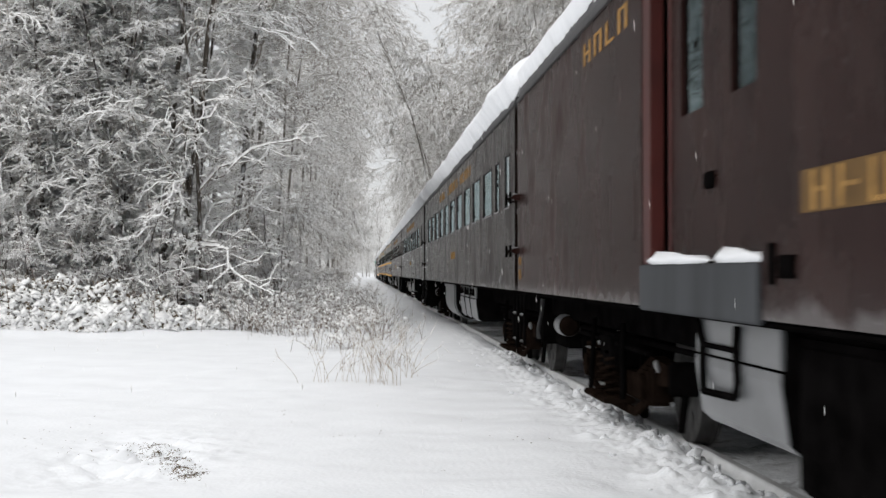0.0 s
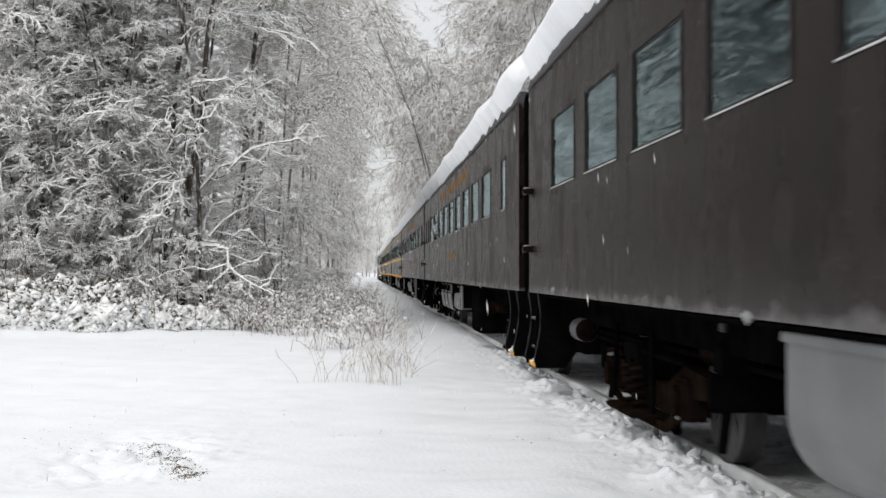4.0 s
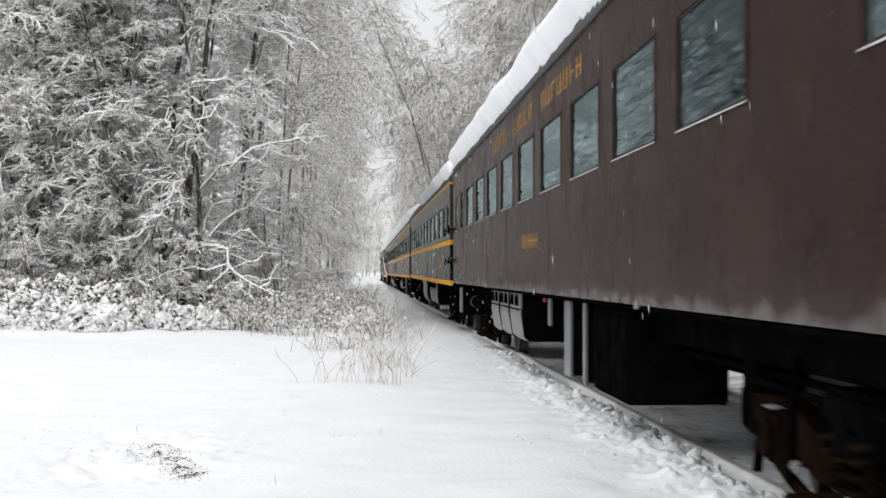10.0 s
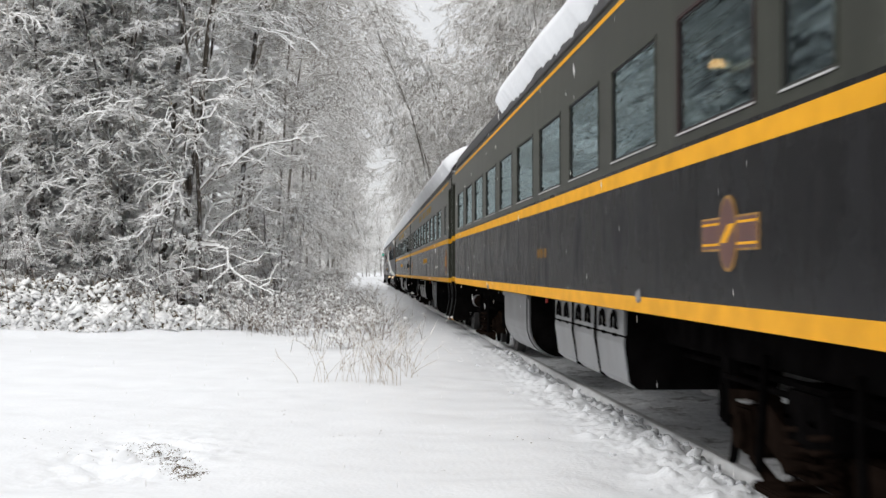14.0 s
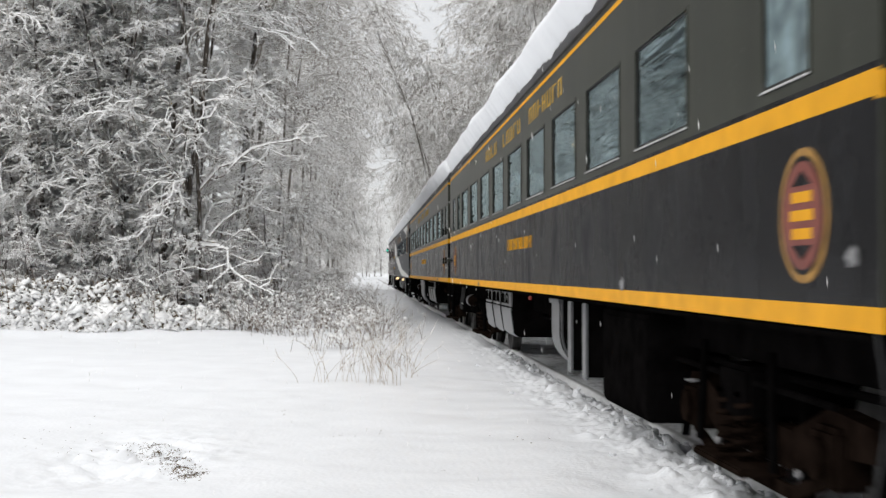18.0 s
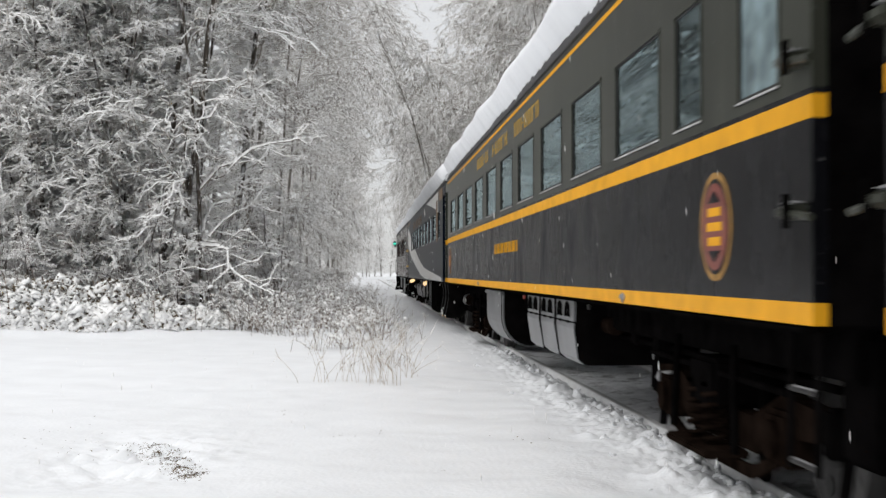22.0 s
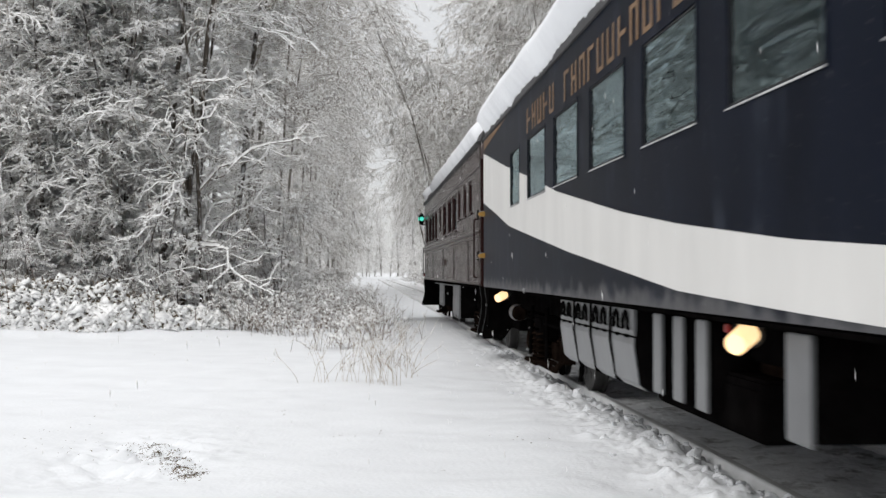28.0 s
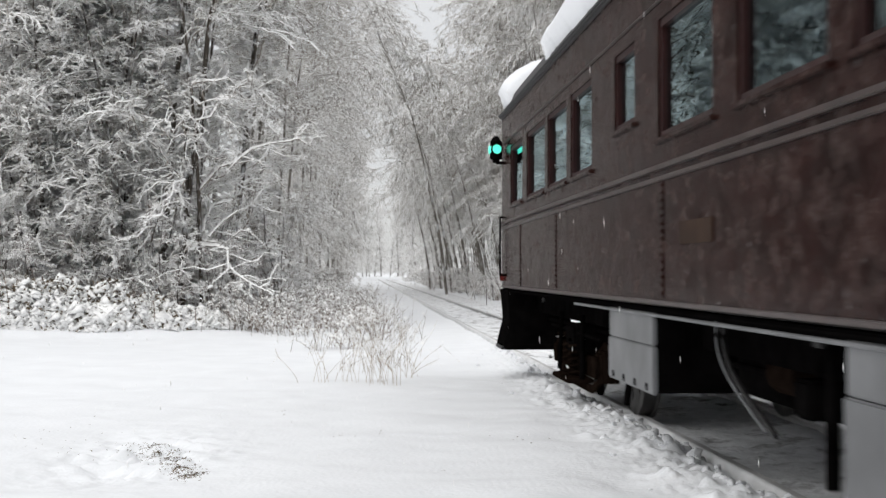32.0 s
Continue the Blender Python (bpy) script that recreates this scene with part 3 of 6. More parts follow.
    return (raw_mesh("trunk", np.concatenate(tv), np.concatenate(tf), bark or BARK, True), packed("crown", dn, twig_mat or TWIG), packed("snow_load", up, SNOW_TREE))


def plant(meshes, name, x, y, turn, size, label, category, group):
    root = new(name)
    root.matrix_world = Matrix.LocRotScale((x, y, float(ground_height(np.array(float(x)), np.array(float(y))))), Euler((0, 0, turn)), (size, size, size))
    for n, me in zip(("trunk", "crown", "snow_load"), meshes):
        ob = part(n, me, None, root)
        if n != "trunk":
            ob["kind"] = "stuff"
    tagged(root, label, category, group)
    return root


def build_forest():
    rnd = random.Random(11)
    main = grow(71, 17, 64, 13, 8, 3.1, lean=0.45, trunk_r=0.085, low=0.10, twig_len=0.24, stems=3, apart=0.2, snow=1.3, thick=2.2, kink=1.25)
    bold = [grow(s, 18, 80, 12, 9, 2.8, lean=0.35, trunk_r=0.085, low=0.08, twig_len=0.26, snow=1.2, thick=1.5, clots=0.5, kink=0.7) for s in (1, 2)]
    tall = [grow(s, 17, 125, 10, 9, 2.8, lean=0.25, trunk_r=0.04, low=0.02, twig_len=0.26, snow=1.4, clots=0.65, kink=0.75, cap=2.6, shape=(0.9, -0.3)) for s in (3, 4, 5)]
    thin = [grow(s, 15, 110, 10, 9, 2.6, lean=0.5, trunk_r=0.03, low=0.01, twig_len=0.26, snow=1.4, clots=0.65, kink=0.75, cap=2.6, shape=(0.9, -0.3)) for s in (11, 12)]
    mid = [grow(s, 18, 130, 9, 10, 3.5, lean=0.35, trunk_r=0.05, low=0.02, snow=1.6, twig_len=0.36, kink=0.5, clots=0.3, bark=BARK_HAZE, rise=(0.0, 0.8), cap=1.15, belly=1.0, shape=(0.5, 0.45)) for s in (41, 42, 43)]
    leaning = [grow(s, 18.0, 160, 10, 8, 4.4, lean=1.0, trunk_r=0.08, low=0.44, snow=1.9, twig_len=0.45, stems=4, fan=0.5, apart=1.3, bark=BARK_HAZE, kink=0.6, clots=0.1, thick=1.6, toward=0.3, rise=(0.0, 0.6), droop=0.45, cap=1.1, belly=1.1) for s in (51, 52)]
    upright = [grow(s, 19, 170, 10, 8, 4.6, lean=0.45, trunk_r=0.07, low=0.36, snow=1.9, twig_len=0.45, stems=2, fan=0.6, apart=0.8, bark=BARK_HAZE, kink=0.6, clots=0.1, thick=1.5, rise=(0.0, 0.7), droop=0.45, cap=1.1, belly=1.1) for s in (54, 55)]
    brush = [grow(s, 4.0, 85, 9, 6, 1.3, lean=0.9, trunk_r=0.012, low=0.05, twig_len=0.19, stems=8, apart=0.5, snow=1.2, clots=0.4, twig_mat=BRUSH) for s in (21, 22)]
    low = [grow(s, 2.6, 56, 5, 7, 1.3, lean=1.2, trunk_r=0.025, low=0.03, twig_len=0.36, stems=9, apart=1.0, snow=1.3, clots=0.2, twig_mat=BRUSH) for s in (61, 62)]
    # heavier snow and hazed colours stand in for haze on the far trees
    far = [grow(s, 20, 90, 6, 7, 3.4, lean=0.3, trunk_r=0.11, low=0.02, snow=2.4, twig_len=0.9, bark=BARK_HAZE, kink=0.4, clots=0.3, twig_mat=TWIG_HAZE) for s in (31, 32)]
    edge = "bare alder loaded with fresh snow at the edge of the wood"
    # the wood beyond the clearing: bold trunks at its edge, slim saplings between, then the rows behind
    plant(main, "tree", -4.3, 30.2, 0.3, 1.0, "many-stemmed bare maple loaded with fresh snow", "tree", "trees of the wood")
    for i, (x, y, turn) in enumerate(((-5.2, 31.0, 0.4), (-8.0, 31.6, 2.6), (-8.75, 31.0, 0.2), (-9.4, 32.6, 1.9), (-6.7, 33.2, 0.9), (-3.9, 36.0, 0.1))):
        plant(bold[i % 2], "tree", x, y, turn, 1.0 + 0.04 * (i % 3), "tall bare tree with dark bark and snow along its limbs", "tree", "trees of the wood")
    for i in range(17):
        x, y = -10.8 + (i % 9) * 0.8 + rnd.uniform(-0.25, 0.25), 31.6 + (i // 9) * 2.2 + rnd.uniform(-0.5, 0.5)
        plant(thin[i % 2] if i % 3 == 1 else tall[i % 3], "tree", x - (y - 31.6) * 0.12, y, rnd.uniform(-1.3, 1.3), rnd.uniform(0.85, 1.12), edge, "tree", "trees of the wood")
    for i, (x, y) in enumerate(((-9.6, 30.9), (-8.3, 30.6), (-7.4, 30.8), (-6.6, 30.5), (-5.8, 30.8), (-7.9, 31.3), (-6.2, 31.4))):
        plant(thin[i % 2], "tree", x, y, 0.9 * i, 0.82 + 0.05 * (i % 3), "slim bare sapling white with fresh snow", "tree", "trees of the wood")
    for x, y in ((-3.7, 38.5), (-3.8, 41.5), (-3.2, 44.5), (-5.0, 40.0), (-5.6, 45.0), (-3.0, 48.5), (-4.6, 52.0), (-2.9, 55.0), (-2.9, 60.0), (-2.8, 66), (-5.6, 62), (-2.7, 74), (-2.6, 83), (-5.2, 80), (-2.6, 93), (-2.6, 104), (-2.6, 116), (-10.4, 40), (-7.0, 38), (-4.6, 70), (-4.4, 88), (-5, 98)):
        plant(mid[rnd.randrange(3)], "tree", x, y, rnd.uniform(-0.6, 0.6), rnd.uniform(0.95, 1.1) * (1 + 0.12 * min(1, max(0, (y - 40) / 40))), edge, "tree", "trees of the wood")
    # across the track: trunks that lean over it, their crowns arching down
    spots = ((9.3, 74), (8.9, 79), (11.0, 76), (9.2, 84), (8.7, 89), (10.8, 86), (9.2, 95), (8.6, 101), (10.6, 98), (8.8, 107), (8.5, 114), (10.2, 111), (8.6, 121), (10.2, 127), (8.6, 134), (9.6, 92), (9.5, 104))
    for i, (x, y) in enumerate(spots):
        plant(leaning[i % 2], "tree", x + 1.3, y, math.pi + rnd.uniform(-0.35, 0.35), rnd.uniform(1.02, 1.18), "bare snow-laden trees leaning over the track", "tree", "trees of the wood")
    for i, (x, y) in enumerate(((10.6, 59), (9.9, 67), (11.6, 63), (13.5, 57), (11.4, 70), (14.0, 66), (12.6, 61), (15.2, 70), (12.0, 79), (14.2, 76), (11.8, 92), (14.6, 88), (12.0, 102), (14.4, 100), (11.4, 114), (16.5, 72), (17, 84), (13.8, 112), (11.6, 130), (17.5, 60))):
        plant(upright[i % 2], "tree", x, y, math.pi + rnd.uniform(-0.6, 0.6), rnd.uniform(1.02, 1.18), edge, "tree", "trees of the wood")
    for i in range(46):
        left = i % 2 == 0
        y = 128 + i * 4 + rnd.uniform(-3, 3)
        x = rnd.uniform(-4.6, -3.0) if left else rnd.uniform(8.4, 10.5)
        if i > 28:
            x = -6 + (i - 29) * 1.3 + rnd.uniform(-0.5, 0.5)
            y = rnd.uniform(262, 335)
        plant(far[i % 2], "tree", x, y, rnd.uniform(-0.6, 0.6) + (0 if left else math.pi), rnd.uniform(0.95, 1.15), "distant tree under snow, paled for haze", "tree", "distant trees")
    for i in range(28):
        x, y = (-12.3 + i * 0.6 + rnd.uniform(-0.3, 0.3), rnd.uniform(29.4, 31.2)) if i < 16 else (rnd.uniform(-4.2, -2.6), rnd.uniform(34, 75))
        plant(brush[i % 2], "undergrowth", x, y, rnd.uniform(0, 6.28), rnd.uniform(0.5, 0.95), "tangled reddish undergrowth below the trees, dusted with snow", "shrub", "undergrowth of the wood")
    for i in range(12):
        plant(brush[i % 2], "undergrowth", rnd.uniform(9.5, 14), 54 + i * 6 + rnd.uniform(0, 4), rnd.uniform(0, 6.28), rnd.uniform(0.8, 1.2), "tangled reddish undergrowth below the trees, dusted with snow", "shrub", "undergrowth of the wood")
    for i in range(26):
        plant(low[i % 2], "undergrowth", 7.1 + (i % 3) * 0.55 + rnd.uniform(-0.2, 0.2), 54 + i * 3.1, rnd.uniform(0, 6.28), rnd.uniform(0.5, 0.8), "reddish snowy brush along the track", "shrub", "undergrowth of the wood")
    for i in range(48):
        y = 42 + (i // 2) * 7.0 + rnd.uniform(0, 4)
        x = rnd.uniform(7.6, 8.8) if i % 2 else rnd.uniform(-3.8, -2.6)
        plant(low[i % 2], "undergrowth", x, y, rnd.uniform(0, 6.28), rnd.uniform(0.45, 0.75), "reddish snowy brush along the track", "shrub", "undergrowth of the wood")


def build_crossing():
    """A snow-covered road that crosses the track on a low bank, far up the line."""
    n, ys = 60, ((238.0, 0.0), (238.6, 0.42), (240.0, 0.52), (246.0, 0.5), (249.0, 0.0))
    v = [(-13 + 32 * i / n, y + 0.3 * math.sin(i * 0.7), z * (1 + 0.12 * math.sin(i * 1.9)) - 0.02) for i in range(n + 1) for y, z in ys]
    f = [(i * 5 + k, i * 5 + k + 1, i * 5 + k + 6, i * 5 + k + 5) for i in range(n) for k in range(4)]
    tagged(new("road_bank", raw_mesh("road_bank", v, f, SNOW, True)), "snow-covered road on a low bank across the track", "road", kind="structure")


build_crossing()
build_forest()


# ---- the train ----
FLOOR, EAVE = 1.157, 3.52
ROOF_LINE = ((0.0, 3.52), (0.015, 3.64), (0.06, 3.77), (0.16, 3.90), (0.36, 4.02), (0.7, 4.10), (1.1, 4.14), (1.52, 4.15))
CARS = []
COIL = mesh_of("coil_spring", ring_tube([(0.08 * math.cos(a * 0.5), 0.08 * math.sin(a * 0.5), a * 0.0056) for a in range(70)], 0.017, 6), RUST, True)


class Car:
    """One vehicle: an Empty at its middle on the rail; y runs along the train from y0 to y1."""

    def __init__(self, name, s0, s1, label, paint):
        self.mid, self.s0, self.s1 = (s0 + s1) / 2, s0, s1
        self.root = new(name)
        tagged(self.root, label, "railway carriage", "cars of the train")
        self.tilt = 0.0
        self.paint, self.axles, self.y0, self.y1 = paint, [], s0 - (s0 + s1) / 2, s1 - (s0 + s1) / 2
        CARS.append(self)

    def y(self, s):
        return s - self.mid

    def add(self, name, bm, mat, parent=None, label="", smooth=False):
        return part(name, bm, mat, parent or self.root, label, smooth)

    def wall(self, name, mat, s0, s1, z0, z1, holes=(), both=True, depth=0.07, out=0.0, label=""):
        cut = [(self.y(a), self.y(b), c, d) for a, b, c, d in holes]
        for sg in (-1, 1) if both else (-1,):
            self.add(name, pierced(sg * (SIDE + out), sg * (SIDE - depth), self.y(s0), self.y(s1), z0, z1, cut), mat, label=label)

    def window(self, a, b, c, d, trim=ALU, glass=GLASS, frame_mat=None, blind=False, both=True, deep=0.016):
        """A window: frame with rounded corners, sill strip and pane."""
        for sg in (-1, 1) if both else (-1,):
            xo, xi = sg * (SIDE + 0.006), sg * (SIDE - 0.05)
            ya, yb = self.y(a), self.y(b)
            fr = self.add("window_frame", pierced(xo, xi, ya + 0.002, yb - 0.002, c + 0.002, d - 0.002, [(ya + 0.025, yb - 0.025, c + 0.022, d - 0.022)]), frame_mat or self.paint)
            self.add("gasket", pierced(sg * (SIDE - 0.006), sg * (SIDE - 0.045), ya + 0.026, yb - 0.026, c + 0.023, d - 0.023, [(ya + 0.04, yb - 0.04, c + 0.036, d - 0.036)]), RUBBER, fr)
            x = sg * (SIDE - deep)
            self.add("pane", box(x - 0.004, x + 0.004, ya + 0.03, yb - 0.03, c + 0.026, d - 0.026), BLIND if blind and glass is None else glass, fr).visible_shadow = False
            self.add("sill_strip", box(sg * SIDE, sg * (SIDE + 0.014), ya + 0.01, yb - 0.01, c + 0.004, c + 0.014, 0.002), trim, fr)
            if blind:
                xb = sg * (SIDE - 0.09)
                self.add("blind", box(xb - 0.003, xb + 0.003, ya + 0.01, yb - 0.01, c, d), BLIND, fr)

    def shell(self, y0=None, y1=None):
        """Floor, end walls and lining, dim inside, with rows of seats."""
        a, b = (self.y0 if y0 is None else y0) + 0.05, (self.y1 if y1 is None else y1) - 0.05
        self.add("floor_plate", box(-SIDE + 0.08, SIDE - 0.08, a, b, FLOOR, FLOOR + 0.08), INSIDE)
        self.add("inner_ceiling", box(-SIDE + 0.09, SIDE - 0.09, a, b, EAVE - 0.12, EAVE - 0.06), INSIDE)
        # near-black end walls: the shade of the gaps is put into their colour
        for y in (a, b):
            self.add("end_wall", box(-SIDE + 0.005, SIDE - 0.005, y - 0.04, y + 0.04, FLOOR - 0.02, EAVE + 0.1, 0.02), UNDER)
        seat = None
        n = max(1, int((b - a - 5) / 1.95))
        for i in range(n):
            for sg in (-1, 1):
                y = a + 2.9 + i * 1.95
                if seat is None:
                    bm = box(-0.5, 0.5, -0.25, 0.25, 0.3, 0.48, 0.04)
                    box(-0.5, 0.5, 0.22, 0.34, 0.3, 1.12, 0.05, bm)
                    box(-0.42, 0.42, -0.2, 0.2, 0.0, 0.3, 0.0, bm)
                    seat = mesh_of("seat", bm, SEATS)
                ob = self.add("seat", seat, None)
                ob.location = (sg * 0.86, y, FLOOR + 0.08)

    def roof(self, snow=((0, 1),), thick=0.13, seed=1, y0=None, y1=None, drip=0.10, lip=0.12):
        ya, yb = (self.y0 if y0 is None else y0), (self.y1 if y1 is None else y1)
        prof = [(-SIDE + x, z) for x, z in ROOF_LINE] + [(SIDE - x, z) for x, z in ROOF_LINE[-2::-1]]
        inner = [(x * 0.96, z - 0.07) for x, z in prof[::-1]]
        self.add("roof", extrude_xz(prof + inner, ya, yb), ROOF, smooth=False)
        for sg in (-1, 1):
            self.add("gutter", box(sg * (SIDE - 0.01), sg * (SIDE + 0.022), ya + 0.02, yb - 0.02, EAVE + 0.0, EAVE + 0.035, 0.006), ROOF)
        rnd = random.Random(seed)
        for f0, f1 in snow:
            sa, sb = ya + (yb - ya) * f0, ya + (yb - ya) * f1
            n = max(6, int((sb - sa) / 0.08))
            bm = bmesh.new()
            rows = []
            # arc length across the roof from one edge to the other
            for i in range(n + 1):
                y = sa + (sb - sa) * i / n
                e = lip + drip * (0.5 + 0.9 * noise.noise(Vector((y * 0.5, seed, 0))) + 0.7 * noise.noise(Vector((y * 2.3, seed, 4)))) + 0.16 * abs(noise.noise(Vector((y * 4.3, seed, 9)))) + 0.035 * rnd.random()
                e = max(0.02, e)
                e_mean = max(0.05, lip + drip * 0.5 + 0.06)
                k = max(0.25, 1 + 0.22 * noise.noise(Vector((y * 0.5, seed, 8)))) * min(1, 0.35 + min(i, n - i) * 0.3)
                row = []
                for sg in (-1, 1):
                    inset = []
                    for z_e in (EAVE + e, EAVE + e_mean):
                        for (xa, za), (xb, zb) in zip(ROOF_LINE, ROOF_LINE[1:]):
                            if za <= z_e < zb:
                                inset.append(xa + (xb - xa) * (z_e - za) / (zb - za))
                                break
                    x_e, x_s = inset
                    # the same count of points in every row
                    full = []
                    for q in range(9):
                        t = q / 8
                        x = x_e if q == 0 else max(x_s + (SIDE - x_s) * t ** 2.2, x_e + 0.006 * q)
                        zz = EAVE
                        for (xa, za), (xb, zb) in zip(ROOF_LINE, ROOF_LINE[1:]):
                            if xa <= x <= xb + 1e-6:
                                zz = za + (zb - za) * (x - xa) / max(1e-6, xb - xa)
                                break
                        full.append((x, zz))
                    top = []
                    for q, (x, z) in enumerate(full):
                        g = thick * k * (0.0 if q == 0 else min(1, 0.65 + 0.15 * q))
                        lean = max(0, 1 - x / 0.35)
                        top.append((sg * (SIDE - x + g * 0.85 * lean), z + g * (1 - 0.35 * lean)))
                    row.append(top)
                line = row[0] + row[1][-2::-1]
                rows.append([bm.verts.new((x, y, z + 0.012)) for x, z in line])
            for a, b in zip(rows, rows[1:]):
                for i in range(len(a) - 1):
                    bm.faces.new((a[i], a[i + 1], b[i + 1], b[i]))
            for r in (rows[0], rows[-1]):
                bm.faces.new(r)
            bmesh.ops.recalc_face_normals(bm, faces=bm.faces)
            self.add("roof_snow", bm, SNOW, label="thick snow with a ragged edge on the roof", smooth=True)

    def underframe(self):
        # boxes added to stop far-side light; the centre sill is deepened for it
        self.add("end_light_block", box(-1.1, 1.1, self.y0 + 4.45, self.y0 + 4.7, 0.4, 1.1, 0.03), UNDER)
        self.add("centre_sill_block", box(-0.35, 0.35, self.y0 + 0.5, self.y1 - 0.5, 0.55, 0.88, 0.02), UNDER)
        self.add("far_light_block", box(0.75, 1.42, self.y0 + 4.7, self.y1 - 5.6, 0.34, FLOOR - 0.03, 0.03), UNDER)
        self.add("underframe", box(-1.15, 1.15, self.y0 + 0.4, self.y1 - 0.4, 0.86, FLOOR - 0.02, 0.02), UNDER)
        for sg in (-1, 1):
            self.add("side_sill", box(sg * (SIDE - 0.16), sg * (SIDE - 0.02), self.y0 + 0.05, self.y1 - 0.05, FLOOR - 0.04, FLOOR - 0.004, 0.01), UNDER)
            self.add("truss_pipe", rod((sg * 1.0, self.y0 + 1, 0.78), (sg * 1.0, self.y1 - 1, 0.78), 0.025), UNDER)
        for y in (self.y0, self.y1):
            sgn = 1 if y > 0 else -1
            self.add("coupler", box(-0.12, 0.12, y - sgn * 0.4, y + sgn * 0.34, 0.72, 1.0, 0.04), RUST)
            bm = bmesh.new()
            for i in range(5):
                yy = y + sgn * (0.04 + 0.05 * i)
                box(-0.62, 0.62, yy - 0.018, yy + 0.018, FLOOR - 0.1, 3.45, 0.008, bm)
            self.add("bellows", bm, RUBBER, label="black folded gangway bellows")

    def truck(self, s, seed=0):
        """Passenger truck: side frames, bolster, coil springs, axle boxes, brake gear and two wheelsets."""
        yc = self.y(s)
        tr = new("truck")
        tr.parent = self.root
        tr.location = (0, yc, 0)
        for sg in (-1, 1):
            out = [(-1.72, 0.50), (-1.72, 0.66), (-1.15, 0.70), (-0.62, 0.52), (0.62, 0.52), (1.15, 0.70), (1.72, 0.66), (1.72, 0.50), (1.15, 0.46), (0.7, 0.30), (-0.7, 0.30), (-1.15, 0.46)]
            part("side_frame", extrude_yz(out, sg * 0.98, sg * 1.10), RUST, tr)
            for y in (-1.22, 1.22):
                bm = box(sg * 0.96, sg * 1.17, y - 0.17, y + 0.17, 0.31, 0.62, 0.03)
                rod((sg * 1.16, y, 0.46), (sg * 1.21, y, 0.46), 0.11, 12, bm)
                part("axle_box", bm, RUST, tr)
            for y in (-0.2, 0.16):
                part("coil_spring", COIL, None, tr).location = (sg * 1.20, y, 0.29)
            part("spring_plank", box(sg * 1.08, sg * 1.36, -0.52, 0.48, 0.24, 0.29, 0.012), RUST, tr)
            part("equaliser_bar", extrude_yz([(-1.2, 0.30), (-0.75, 0.16), (0.75, 0.16), (1.2, 0.30), (1.2, 0.36), (0.7, 0.235), (-0.7, 0.235), (-1.2, 0.36)], sg * 1.12, sg * 1.15), RUST, tr)
            for y in (-0.72, 0.72):
                part("brake_hanger", box(sg * 1.02, sg * 1.08, y - 0.05, y + 0.05, 0.14, 0.72, 0.012), UNDER, tr)
                part("shock_strut", rod((sg * 1.24, y, 0.3), (sg * 1.22, y * 0.9, 0.95), 0.026), UNDER, tr)
            part("brake_pipe", rod((sg * 1.20, -1.5, 0.74), (sg * 1.20, 1.5, 0.77), 0.02), UNDER, tr)
        # transom enlarged to stop light that would leak between the wheels
        part("transom_block", box(-0.62, 0.62, -0.74, 0.74, 0.28, 0.84, 0.03), UNDER, tr)
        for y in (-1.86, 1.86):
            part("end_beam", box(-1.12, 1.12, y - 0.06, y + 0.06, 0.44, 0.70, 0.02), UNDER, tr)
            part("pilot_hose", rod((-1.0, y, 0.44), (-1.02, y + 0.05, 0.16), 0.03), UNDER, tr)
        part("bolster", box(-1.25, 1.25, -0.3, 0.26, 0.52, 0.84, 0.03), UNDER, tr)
        part("snow_cake", CAKES[seed % 2], None, tr).matrix_basis = Matrix.LocRotScale((-1.14, 1.24, 0.63), None, (0.05, 0.07, 0.014))
        rnd = random.Random(seed * 7 + 1)
        for k in range(2):
            part("snow_cake", CAKES[k % 2], None, tr).matrix_basis = Matrix.LocRotScale((rnd.uniform(-1.23, -1.17), rnd.uniform(-1.7, 1.7), rnd.uniform(0.32, 0.78)), Euler((rnd.uniform(0, 6), 0, 0)), (0.02, rnd.uniform(0.02, 0.05), rnd.uniform(0.012, 0.03)))
        for y in (-1.22, 1.22):
            bm = rod((-0.85, 0, 0), (0.85, 0, 0), 0.075, 10)
            for sg in (-1, 1):
                xw = sg * (GAUGE / 2 + 0.03)
                rod((xw - 0.065, 0, 0), (xw + 0.065, 0, 0), 0.46, 36, bm)
                rod((xw - sg * 0.065, 0, 0), (xw - sg * 0.09, 0, 0), 0.49, 36, bm)
                rod((xw + sg * 0.066, 0, 0), (xw + sg * 0.10, 0, 0), 0.16, 16, bm)
                for k in range(6):
                    a = k * math.pi / 3
                    rod((xw + sg * 0.066, 0.29 * math.cos(a), 0.29 * math.sin(a)), (xw + sg * 0.075, 0.29 * math.cos(a), 0.29 * math.sin(a)), 0.06, 8, bm)
            w = part("wheelset", bm, WHEEL, tr)
            self.axles.append((w, y))

    def battery_box(self, s0, s1, doors=3, z0=0.50, skin=SILVER):
        """Frosted silver equipment case with hinged doors, loops and hanger straps; its lower edge is tucked in."""
        a, b = self.y(s0) + 0.4, self.y(s1) + 0.4
        case = self.add("equipment_case", extrude_xz([(-1.42, FLOOR - 0.03), (-1.44, 0.85), (-1.40, z0 + 0.06), (-1.34, z0), (-0.7, z0), (-0.7, FLOOR - 0.03)], a, b), UNDER, label="underfloor case with frosted silver doors")
        w = (b - a) / doors
